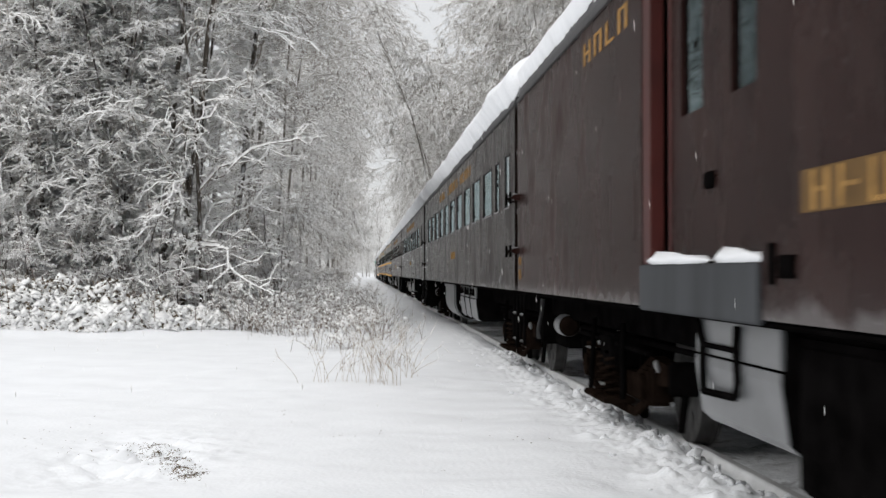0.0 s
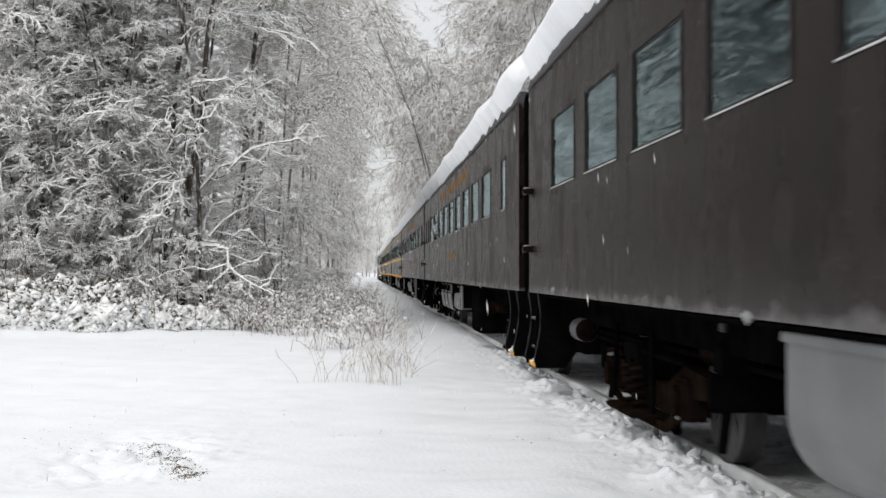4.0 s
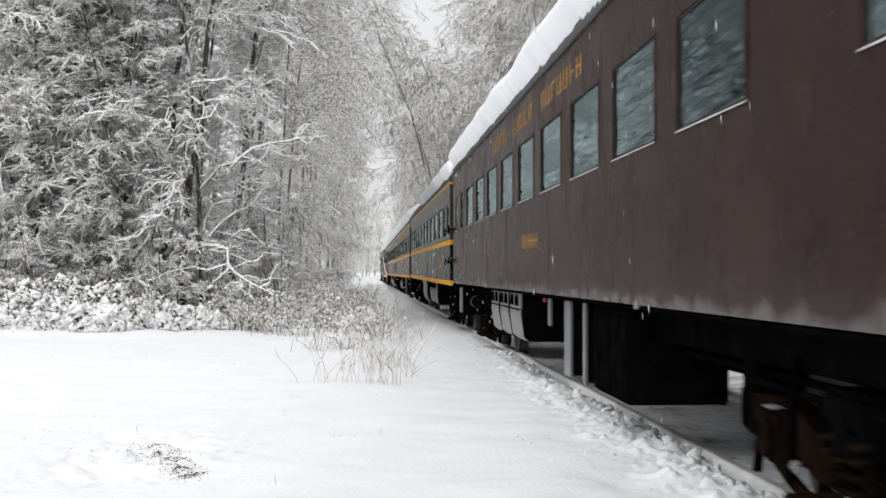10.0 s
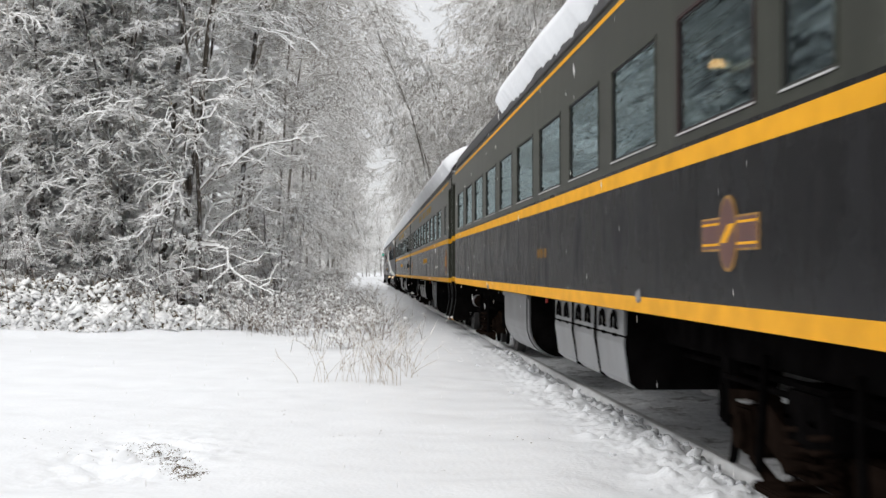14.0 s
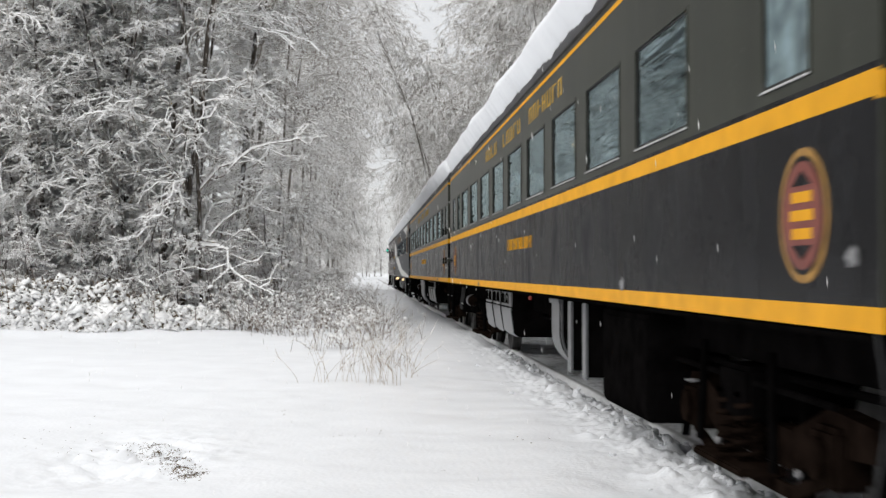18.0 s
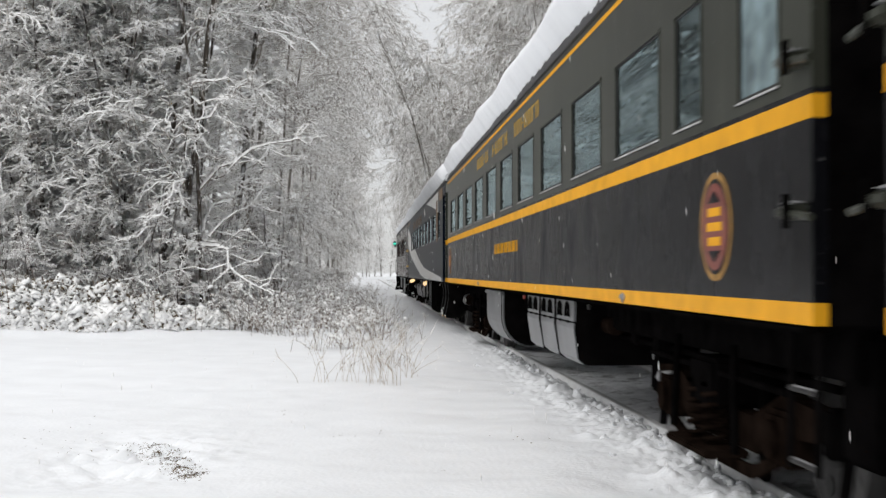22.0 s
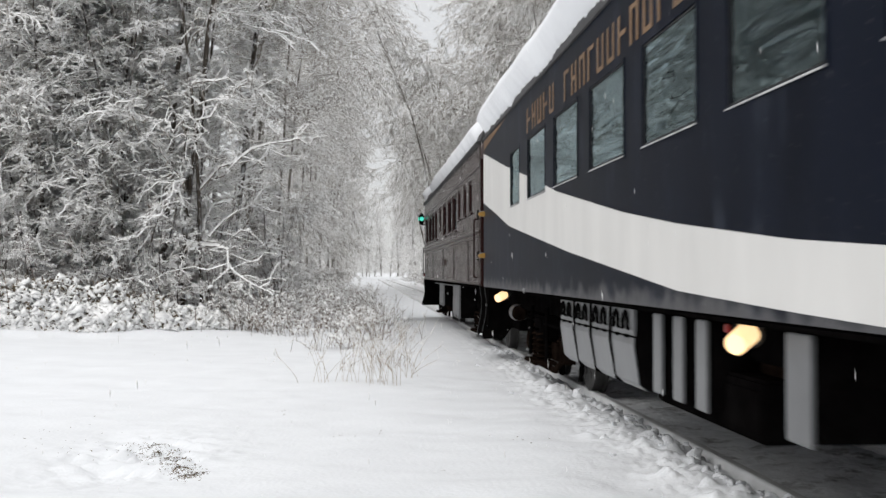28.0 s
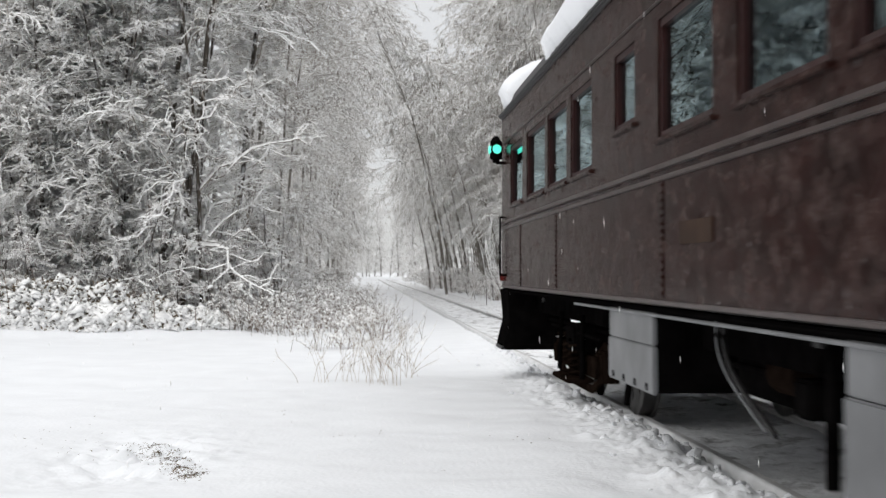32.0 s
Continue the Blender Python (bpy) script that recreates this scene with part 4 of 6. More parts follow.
        for i in range(doors):
            ya, yb = a + i * w + 0.02, a + (i + 1) * w - 0.02
            self.add("case_door", extrude_xz([(-1.445, 0.90), (-1.448, 0.84), (-1.408, z0 + 0.05), (-1.345, z0 + 0.005), (-1.36, z0 + 0.005), (-1.42, z0 + 0.06), (-1.46, 0.85), (-1.456, 0.90)], ya, yb), skin, case)
            self.add("upper_flap", box(-1.455, -1.43, ya, yb, 0.915, FLOOR - 0.04, 0.005), skin, case)
            if doors == 1:
                y0, y1 = ya + (yb - ya) * 0.42, ya + (yb - ya) * 0.86
                self.add("door_loop", ring_tube([(-1.475, y0, 1.10), (-1.475, y0 + 0.02, 0.98), (-1.475, y0, 0.80), (-1.478, y0 + 0.03, 0.72), (-1.478, y1 - 0.03, 0.70), (-1.475, y1, 0.78), (-1.475, y1, 0.98), (-1.475, y1 + 0.12, 1.11)], 0.022, 6), UNDER, case)
                self.add("loop_bar", rod((-1.475, y0, 0.97), (-1.475, y1, 0.97), 0.016, 6), UNDER, case)
                continue
            for k in (0.3, 0.72):
                yk = ya + (yb - ya) * k
                bm = ring_tube([(-1.468, yk - 0.115, 0.965), (-1.47, yk - 0.075, 0.97), (-1.47, yk - 0.085, 1.02), (-1.47, yk - 0.055, 1.075), (-1.47, yk, 1.095), (-1.47, yk + 0.055, 1.075), (-1.47, yk + 0.085, 1.02), (-1.47, yk + 0.075, 0.97), (-1.468, yk + 0.115, 0.965)], 0.013, 6)
                self.add("door_loop", bm, UNDER, case)
                self.add("hinge", box(-1.468, -1.45, yk - 0.05, yk + 0.05, 0.895, 0.92, 0.004), UNDER, case)
        for i in range(1, doors):
            yk = a + i * w
            self.add("strap", extrude_xz([(-1.47, FLOOR - 0.03), (-1.475, 0.85), (-1.42, z0 + 0.03), (-1.34, z0 - 0.012), (-1.34, z0), (-1.41, z0 + 0.05), (-1.46, 0.85), (-1.455, FLOOR - 0.03)], yk - 0.018, yk + 0.018), UNDER, case)

    def tank(self, s0, s1, r=0.36, mat=SILVER_DULL, x=-1.05, z=0.76):
        """A tank with a flat side and a rounded bottom, slung below the floor."""
        a, b = self.y(s0) + 0.5, self.y(s1) + 0.5
        low = [(x + r * math.cos(math.pi + k * math.pi / 14), z - 0.02 + r * 1.08 * math.sin(math.pi + k * math.pi / 14)) for k in range(15)]

        def cut(g, ya, yb):
            return extrude_xz([(-(-x + r) - g, FLOOR - 0.04)] + [(px + g * (px - x) / r, pz + g * (pz - z) / r) for px, pz in low] + [(x + r + g, FLOOR - 0.04)], ya, yb)

        t = self.add("air_tank", cut(0, a, b), mat, label="large frosted tank with a rounded bottom", smooth=False)
        for ye, sg in ((a, -1), (b, 1)):
            self.add("tank_end", cut(-0.02, min(ye, ye + sg * 0.05), max(ye, ye + sg * 0.05)), UNDER, t)
        self.add("tank_lip", box(x - r - 0.03, x - r + 0.01, a, b, FLOOR - 0.10, FLOOR - 0.05, 0.006), mat, t)
        self.add("tank_band", cut(0.008, a + (b - a) * 0.06, a + (b - a) * 0.06 + 0.04), UNDER, t)

    def reservoir(self, s):
        y = self.y(s)
        r = self.add("air_reservoir", rod((-1.16, y, 0.79), (-1.16, y + 0.36, 0.79), 0.12, 24), SILVER_DULL, label="small air reservoir with a snowy side")
        self.add("reservoir_cap", rod((-1.16, y - 0.03, 0.79), (-1.16, y, 0.79), 0.085, 24, None, 0.118), RUST, r)
        # black boxes added to keep light from crossing below the car ends
        self.add("end_light_block", box(-1.1, 1.1, y + 0.55, y + 1.35, 0.5, 1.1, 0.03), UNDER)
        self.add("end_light_block", box(-1.1, 1.1, self.y0 + 0.3, self.y0 + 0.75, 0.45, 1.1, 0.03), UNDER)

    def post(self, s0, s1, z0, z1, x=-1.42, mat=SILVER):
        s0, s1 = s0 + 0.3, s1 + 0.3
        hp = self.add("hanger_plate", box(x, x + 0.025, self.y(s0) + 0.03, self.y(s1) - 0.03, z0, z1, 0.006), mat)
        self.add("hanger_frame", box(x + 0.026, x + 0.5, self.y(s0) + 0.04, self.y(s1) - 0.04, z0 + 0.02, z1, 0.01), UNDER, hp)

    # the black ones are added as infill for the dark space below the floor
    def under_box(self, s0, s1, z0, z1, x=-1.40, mat=UNDER, name="underfloor_box"):
        s0, s1 = s0 + 0.35, s1 + 0.35
        bx = self.add(name, box(x, x + 0.8, self.y(s0), self.y(s1), z0, z1, 0.02), mat)
        self.add("box_lid", box(x - 0.012, x + 0.01, self.y(s0) + 0.04, self.y(s1) - 0.04, z0 + 0.05, z1 - 0.06, 0.006), mat, bx)

    def clutter(self, seed):
        """Pipes, valves and small cylinders between the trucks."""
        rnd = random.Random(seed)
        for i in range(14):
            y = rnd.uniform(self.y0 + 5.5, self.y1 - 5.5)
            x = rnd.uniform(-1.2, -0.8)
            k = rnd.random()
            if k < 0.4:
                self.add("hanger_rod", rod((x, y, FLOOR - 0.05), (x, y + rnd.uniform(-0.15, 0.15), rnd.uniform(0.55, 0.8)), 0.02), UNDER)
            elif k < 0.75:
                z = rnd.uniform(0.7, 0.95)
                self.add("brake_cylinder", rod((x, y, z), (x, y + rnd.uniform(0.3, 0.6), z), rnd.uniform(0.08, 0.15), 14), rnd.choice((UNDER, RUST)))
            else:
                z = rnd.uniform(0.75, 1.0)
                self.add("valve_box", box(x - 0.1, x + 0.1, y, y + 0.22, z - 0.1, z + 0.1, 0.02), UNDER)
        for i in range(3):
            y = self.y0 + 6 + i * 4 + rnd.uniform(0, 2)
            self.add("rust_spot", box(-1.37, -1.345, y, y + rnd.uniform(0.06, 0.12), 1.04, 1.09, 0.006), RED_PAINT if i == 1 else STEEL)

    def steps(self, s0, s1, edge=YELLOW, snow=True):
        """Vestibule steps in a well at the corner of the car."""
        a, b = self.y(s0), self.y(s1)
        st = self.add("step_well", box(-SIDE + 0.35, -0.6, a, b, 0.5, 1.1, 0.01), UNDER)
        for y in (a, b):
            curve = [(-SIDE - 0.01, FLOOR), (-SIDE + 0.02, 0.95), (-SIDE + 0.015, 0.75), (-SIDE - 0.02, 0.55), (-SIDE - 0.05, 0.42), (-SIDE - 0.03, 0.33)]
            side = self.add("step_side", extrude_xz(curve + [(-SIDE + 0.30, 0.33), (-SIDE + 0.55, 0.7), (-SIDE + 0.6, FLOOR)], y - 0.012, y + 0.012), UNDER, st)
            self.add("step_rim", ring_tube([(x - 0.004, y, z) for x, z in curve], 0.009, 6), RUBBER, side)
        for i in range(3):
            x, z = -SIDE + 0.0 + i * 0.18, 0.37 + i * 0.25
            self.add("tread", box(x, x + 0.26, a + 0.02, b - 0.02, z - 0.03, z, 0.006), UNDER, st)
            if i == 0:
                self.add("tread_edge", box(x - 0.012, x, a + 0.02, b - 0.02, z - 0.05, z + 0.005, 0.003), edge, st)
                self.add("riser_mark", box(x + 0.20, x + 0.215, a + 0.03, a + 0.10, z + 0.04, z + 0.20, 0.003), edge, st)
            if snow and i < 2:
                for k in range(3):
                    lump = self.add("step_snow", LUMPS[(i + k) % 5], None, st)
                    lump.matrix_basis = Matrix.LocRotScale((x + 0.12, a + (b - a) * (0.25 + 0.25 * k), z + 0.012), Euler((0, 0, k * 1.3)), (0.10, (b - a) * 0.18, 0.028 + 0.006 * k))

    def grab(self, s, z0, z1, mat=ALU):
        y = self.y(s)
        x = -SIDE - 0.05
        bm = rod((x, y, z0), (x, y, z1), 0.014)
        rod((x, y, z0), (-SIDE, y, z0), 0.014, 8, bm)
        rod((x, y, z1), (-SIDE, y, z1), 0.014, 8, bm)
        self.add("grab_rail", bm, mat)

    def brackets(self, end, mats=(None, UNDER)):
        """Hooked gangway stays at the corner of the car, with a cap of snow."""
        self.stirrup(end)
        y = self.y1 if end > 0 else self.y0
        for z in (2.33, 1.66):
            bm = extrude_xz([(-SIDE - 0.10, z - 0.02), (-SIDE - 0.10, z + 0.01), (-SIDE - 0.05, z + 0.035), (-SIDE + 0.02, z + 0.035), (-SIDE + 0.02, z - 0.04), (-SIDE - 0.06, z - 0.04)], y - end * 0.2, y - end * 0.06)
            rod((-SIDE - 0.08, y - end * 0.19, z), (-SIDE - 0.07, y + end * 0.16, z - 0.04), 0.018, 8, bm)
            ob = self.add("gangway_stay", bm, mats[0] or self.paint)
            self.add("stay_pin", rod((-SIDE - 0.10, y - end * 0.05, z - 0.08), (-SIDE - 0.10, y - end * 0.05, z + 0.07), 0.018), mats[1], ob)
            cap = self.add("stay_snow", CAKES[0], None, ob)
            cap.matrix_basis = Matrix.LocRotScale((-SIDE - 0.04, y - end * 0.13, z + 0.033), None, (0.045, 0.06, 0.012))

    def stirrup(self, end):
        """Corner ladder below the floor: two uprights and two rungs with snow on them."""
        y = (self.y1 if end > 0 else self.y0) - end * 0.20
        x = -SIDE + 0.04
        st = self.add("corner_ladder", rod((x, y - 0.17, 1.13), (x - 0.01, y - 0.17, 0.50), 0.017), UNDER)
        self.add("ladder_rail", rod((x, y + 0.17, 1.13), (x - 0.01, y + 0.17, 0.50), 0.017), UNDER, st)
        for k, z in enumerate((0.86, 0.53)):
            rung = self.add("rung", rod((x - 0.008, y - 0.17, z), (x - 0.008, y + 0.17, z), 0.015), STEEL, st)
            for q in (-0.09, 0.0, 0.08):
                self.add("rung_snow", CAKES[k], None, st).matrix_basis = Matrix.LocRotScale((x - 0.010, y + q, z + 0.012), None, (0.011, 0.045, 0.007))
        hose = [(x + 0.30, y + end * 0.30, 1.05), (x + 0.28, y + end * 0.34, 0.85), (x + 0.24, y + end * 0.38, 0.66), (x + 0.25, y + end * 0.42, 0.55)]
        self.add("air_hose", ring_tube(hose, 0.022, 8), RUBBER, smooth=True)

    def letters(self, s_near, s_far, count, z, h, mat=GOLD, seed=0, name="lettering"):
        """Gold letters reduced to plain strokes of their size."""
        w = (s_far - s_near) / count
        rnd = random.Random(seed)
        for i in range(count):
            ya = self.y(s_near) + i * w
            lw, st = w * 0.66, w * 0.16
            x0, x1 = -SIDE - 0.004, -SIDE + 0.002
            for a in (ya + lw - st, ya)[:2 if i % 3 != 1 else 1]:
                self.add("letter_stroke", box(x0, x1, a, a + st, z, z + h), mat)
            zb = z + (h * 0.86, h * 0.44, 0.0)[rnd.randrange(3)]
            self.add("letter_bar", box(x0 + 0.001, x1, ya + 0.001, ya + lw - 0.001, zb + 0.001, zb + h * 0.13), mat)

    def crest_disc(self, s, z, r=0.30):
        y = self.y(s)
        x = -SIDE
        c = self.add("crest", rod((x + 0.002, y, z), (x - 0.004, y, z), r, 32), GOLD, label="round gold, black and red crest")
        self.add("crest_ring", rod((x - 0.003, y, z), (x - 0.0065, y, z), r * 0.88, 32), BLACK, c)
        self.add("crest_field", rod((x - 0.005, y, z), (x - 0.009, y, z), r * 0.80, 32), CREST, c)
        for sg in (-1, 1):
            self.add("crest_point", extrude_yz([(y - r * 0.42, z + sg * r * 0.44), (y + r * 0.42, z + sg * r * 0.44), (y, z + sg * r * 0.66)], x - 0.0115, x - 0.006), BLACK, c)
        for q, wd in ((-0.27, 0.40), (0.0, 0.46), (0.27, 0.40)):
            self.add("crest_bar", box(x - 0.0115, x - 0.006, y - r * wd, y + r * wd, z + r * (q - 0.08), z + r * (q + 0.08)), YELLOW, c)

    def lamp_inside(self, s, z=2.62):
        y = self.y(s)
        self.add("wall_lamp", rod((-1.33, y, z + 0.03), (-1.33, y, z + 0.075), 0.06, 14, None, 0.03), LAMP, label="small lit amber lamp inside the window")

    def clinging(self, s, z, r=0.07):
        """A clot of snow stuck to the side."""
        ob = self.add("clinging_snow", CAKES[int(s) % 2], None)
        ob.matrix_basis = Matrix.LocRotScale((-SIDE - 0.005, self.y(s), z), None, (0.02, r * 0.9, r * 0.6))

    def wheels_and_path(self):
        rows = [(t, pose(TRACK, self.mid - run(t) - 0.12, 0, self.tilt)) for t in range(33)]
        walk(self.root, rows)
        for w, y in self.axles:
            walk(w, [(k / 10, pose(0, y, 0.46, math.degrees(run(k / 10) / 0.46), 0, 0)) for k in range(321)])


WZ0, WZ1 = 2.245, 2.99


def coach_sides(car, wins, paint, lamps=(), z1=EAVE):
    holes = [(a, b, WZ0, WZ1) for a, b, *_ in wins]
    car.wall("side_panel", paint, car.s0, car.s1, FLOOR, z1, holes)
    for w in wins:
        kind = w[2] if len(w) > 2 else ""
        car.window(w[0], w[1], WZ0, WZ1, glass=GLASS_PALE if kind == "pale" else GLASS, blind=kind == "blind", frame_mat=RED_DARK if kind == "red" else None)
    for s in lamps:
        car.lamp_inside(s)


def olive_sides(car, wins, lamps=(), sill=(FLOOR, 1.257), belt=(2.06, 2.165)):
    car.wall("sill_stripe", YELLOW, car.s0, car.s1, sill[0], sill[1], out=0.002, label="golden yellow stripe along the sill")
    car.wall("lower_panel", BLACK, car.s0, car.s1, sill[1], belt[0], label="black lower side panel")
    car.wall("belt_stripe", YELLOW, car.s0, car.s1, belt[0], belt[1], out=0.002, label="golden yellow belt stripe")
    holes = [(a, b, WZ0, WZ1) for a, b, *_ in wins]
    car.wall("belt_line", BLACK, car.s0, car.s1, belt[1], belt[1] + 0.028, out=0.001, label="thin black line above the belt stripe")
    car.wall("upper_panel", OLIVE, car.s0, car.s1, belt[1] + 0.028, 3.425, holes, label="olive grey window panel")
    car.wall("eave_stripe", YELLOW, car.s0, car.s1, 3.425, 3.465, out=0.002)
    car.wall("letter_board", OLIVE, car.s0, car.s1, 3.465, EAVE)
    for w in wins:
        kind = w[2] if len(w) > 2 else ""
        car.window(w[0], w[1], WZ0, WZ1, glass=GLASS_PALE if kind == "pale" else GLASS, blind=kind == "blind", frame_mat=RED_DARK if kind == "red" else OLIVE)
    for s in lamps:
        car.lamp_inside(s)


def row(start, pitch, n, w):
    return [(start + i * pitch, start + i * pitch + w) for i in range(n)]


def finish(car, seed, snow=((0, 1),), trucks=True, thick=0.20, drip=0.10, lip=0.12, back=4.2):
    car.shell()
    car.roof(snow, thick + 0.08, seed, drip=drip * 0.8, lip=lip - 0.07)
    car.underframe()
    if trucks:
        car.truck(car.s0 + 2.75, seed)
        car.truck(car.s1 - back, seed + 1)
        car.reservoir(car.s1 - 1.75)
    car.clutter(seed)


def vestibule(car, s0, s1, paint, edge=YELLOW, stripes=False):
    """A recessed doorway at the end of a car, above the steps."""
    a, b = car.y(s0), car.y(s1)
    # apart from the red ones, recesses are coloured black for the shade inside
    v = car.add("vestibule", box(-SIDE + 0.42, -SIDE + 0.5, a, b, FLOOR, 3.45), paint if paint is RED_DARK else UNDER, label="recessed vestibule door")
    for y in (a, b):
        car.add("door_post", box(-SIDE, -SIDE + (0.5 if paint is RED_DARK else 0.10), y - 0.03, y + 0.03, FLOOR, 3.5, 0.01), paint, v)
        if stripes:
            for z0, z1 in ((FLOOR, 1.257), (2.045, 2.15)):
                car.add("post_stripe", box(-SIDE - 0.004, -SIDE + 0.105, y - 0.034, y + 0.034, z0, z1), YELLOW, v)
    car.add("door_glass", box(-SIDE + 0.41, -SIDE + 0.425, a + 0.2, b - 0.2, 2.2, 3.0), GLASS_PALE, v)
    car.add("header", box(-SIDE, -SIDE + 0.5, a, b, 3.28, 3.5), paint, v)
    car.steps(s0, s1, edge)


def car_baggage():
    car = Car("baggage_car", -8.6, 15.35, "maroon baggage car with sliding doors and worn gold lettering", MAROON)
    door = (5.93, 8.48)
    car.wall("side_panel", MAROON, car.s0, car.s1, FLOOR, EAVE, [(door[0], door[1], 1.44, 3.4)])
    d = car.add("sliding_door", pierced(-SIDE + 0.09, -SIDE + 0.14, car.y(door[0]) + 0.01, car.y(8.0), 1.44, 3.4, [(car.y(7.26), car.y(7.76), 2.38, 3.2), (car.y(6.26), car.y(6.7), 2.38, 3.2)]), MAROON)
    for a, b in ((7.26, 7.76), (6.26, 6.7)):
        car.add("pane", box(-SIDE + 0.115, -SIDE + 0.12, car.y(a), car.y(b), 2.38, 3.2), GLASS, d)
    car.add("door_jamb", box(-SIDE + 0.16, -SIDE + 0.20, car.y(7.7), car.y(8.9), 1.44, 3.4), RED_JAMB, d)
    car.add("door_post", box(-SIDE + 0.085, -SIDE + 0.155, car.y(8.0), car.y(8.06), 1.44, 3.4), RED_JAMB, d)
    car.add("door_frame", box(-SIDE + 0.006, -SIDE + 0.10, car.y(8.24), car.y(8.478), 1.44, 3.4, 0.008), RED_JAMB, d)
    car.add("door_lock", box(-SIDE + 0.07, -SIDE + 0.1, car.y(7.0), car.y(7.2), 1.88, 1.98, 0.01), UNDER, d)
    th = car.add("threshold_plate", box(-SIDE - 0.02, -SIDE + 0.02, car.y(5.93), car.y(8.48), 1.13, 1.44, 0.01), THRESHOLD, label="grey steel threshold plate with snow on it")
    for a, b in ((6.0, 6.75), (7.1, 8.35)):
        ob = car.add("ledge_snow", LUMPS[1], None, th)
        ob.matrix_basis = Matrix.LocRotScale((-SIDE + 0.03, car.y((a + b) / 2), 1.46), None, (0.05, (b - a) / 2, 0.05))
    for s, z0, z1, w in ((5.72, 1.33, 1.53, 0.09), (5.45, 1.36, 1.47, 0.22)):
        car.add("latch_recess", box(-SIDE - 0.012, -SIDE + 0.01, car.y(s), car.y(s) + w, z0, z1, 0.004), UNDER)
    car.letters(8.93, 10.87, 4, 3.20, 0.19, seed=1)
    car.add("name_plate", box(-SIDE - 0.003, -SIDE, car.y(2.55), car.y(5.38), 1.65, 1.84), PLATE_GOLD, label="dull gold name plate with worn strokes")
    car.letters(2.6, 5.36, 9, 1.66, 0.17, seed=2)
    car.letters(15.05, 15.3, 1, 1.30, 0.12, seed=3)
    car.letters(15.05, 15.3, 1, 1.48, 0.10, seed=4)
    finish(car, 1, ((0, 1),), thick=0.08, drip=0.06, lip=0.2)
    car.battery_box(5.42, 6.95, 1)
    car.under_box(3.2, 5.4, 0.35, 1.1)
    car.brackets(1)
    car.brackets(-1)


def car_brown_one():
    car = Car("coach", 15.65, 38.65, "dark brown coach with large windows and gold lettering", BROWN)
    wins = [(16.17, 16.74, "pale"), (17.42, 17.97)] + row(18.45, 1.9, 10, 1.38)
    wins[5] = (*wins[5], "red")
    coach_sides(car, wins, BROWN, (19.6, 21.5, 23.5, 25.4))
    car.letters(22.2, 24.77, 7, 3.16, 0.19, seed=5)
    car.letters(25.3, 28.3, 8, 3.16, 0.19, seed=6)
    car.letters(29.3, 31.3, 7, 3.16, 0.19, seed=7)
    car.letters(26.0, 27.3, 8, 1.68, 0.15, seed=8)
    for s, z, r in ((17.25, 1.29, 0.08), (30.5, 1.16, 0.06), (36.8, 1.2, 0.06)):
        car.clinging(s, z, r)
    finish(car, 2, drip=0.14)
    car.battery_box(21.4, 24.9, 3)
    car.tank(26.6, 29.7, 0.38)
    car.brackets(-1)
    car.brackets(1)
    car.steps(37.85, 38.6)


def car_brown_two():
    car = Car("coach", 39.6, 63.2, "dark brown coach with white posts and a silver case below", BROWN)
    wins = [(41.0, 41.6, "pale")] + row(43.0, 1.95, 9, 1.40) + [(60.55, 61.15), (61.85, 62.45, "pale")]
    coach_sides(car, wins, BROWN, (43.6, 45.6, 49.4, 51.4))
    car.letters(47.2, 49.7, 7, 3.16, 0.19, seed=9)
    car.letters(50.0, 52.6, 8, 3.16, 0.19, seed=10)
    car.letters(53.2, 55.5, 7, 3.16, 0.19, seed=11)
    car.letters(50.5, 51.7, 7, 1.68, 0.15, seed=12)
    for s, z, r in ((57.0, 1.17, 0.05), (44.6, 1.17, 0.06)):
        car.clinging(s, z, r)
    finish(car, 4, drip=0.2, lip=0.05)
    vestibule(car, 39.75, 40.6, RED_DARK)
    car.battery_box(51.9, 55.5, 3)
    car.under_box(50.0, 51.75, 0.58, 0.92, mat=SILVER)
    car.post(49.35, 49.75, 0.62, 1.1)
    car.post(49.75, 50.0, 0.85, 1.12)
    car.under_box(45.6, 47.2, 0.3, 1.1)
    car.brackets(1)


def car_maroon():
    car = Car("coach", 63.75, 87.35, "maroon coach with frost along the sill", MAROON)
    wins = [(65.0, 65.6)] + row(67.0, 1.94, 9, 1.40) + [(84.75, 85.35), (86.0, 86.65, "pale")]
    coach_sides(car, wins, MAROON, (73.6, 75.6))
    car.letters(71.7, 74.3, 7, 3.16, 0.19, seed=13)
    car.letters(74.9, 76.8, 5, 3.16, 0.19, seed=14)
    car.letters(77.5, 79.2, 4, 3.16, 0.19, seed=15)
    car.letters(74.5, 75.8, 7, 1.67, 0.17, seed=16)
    for s, z, r in ((64.9, 1.32, 0.09), (69.5, 1.16, 0.05), (80.2, 1.17, 0.05)):
        car.clinging(s, z, r)
    finish(car, 6, drip=0.05, lip=0.14)
    vestibule(car, 63.85, 64.7, RED_DARK)
    car.battery_box(76.0, 79.6, 3)
    for a, b in ((73.85, 74.1), (72.55, 73.0), (71.75, 71.95)):
        car.post(a, b, 0.35 if a < 73.5 else 0.8, 1.1)
    car.under_box(70.0, 71.4, 0.35, 1.1)
    car.post(85.55, 86.25, 0.56, 1.07, x=-1.45)
    car.brackets(1)


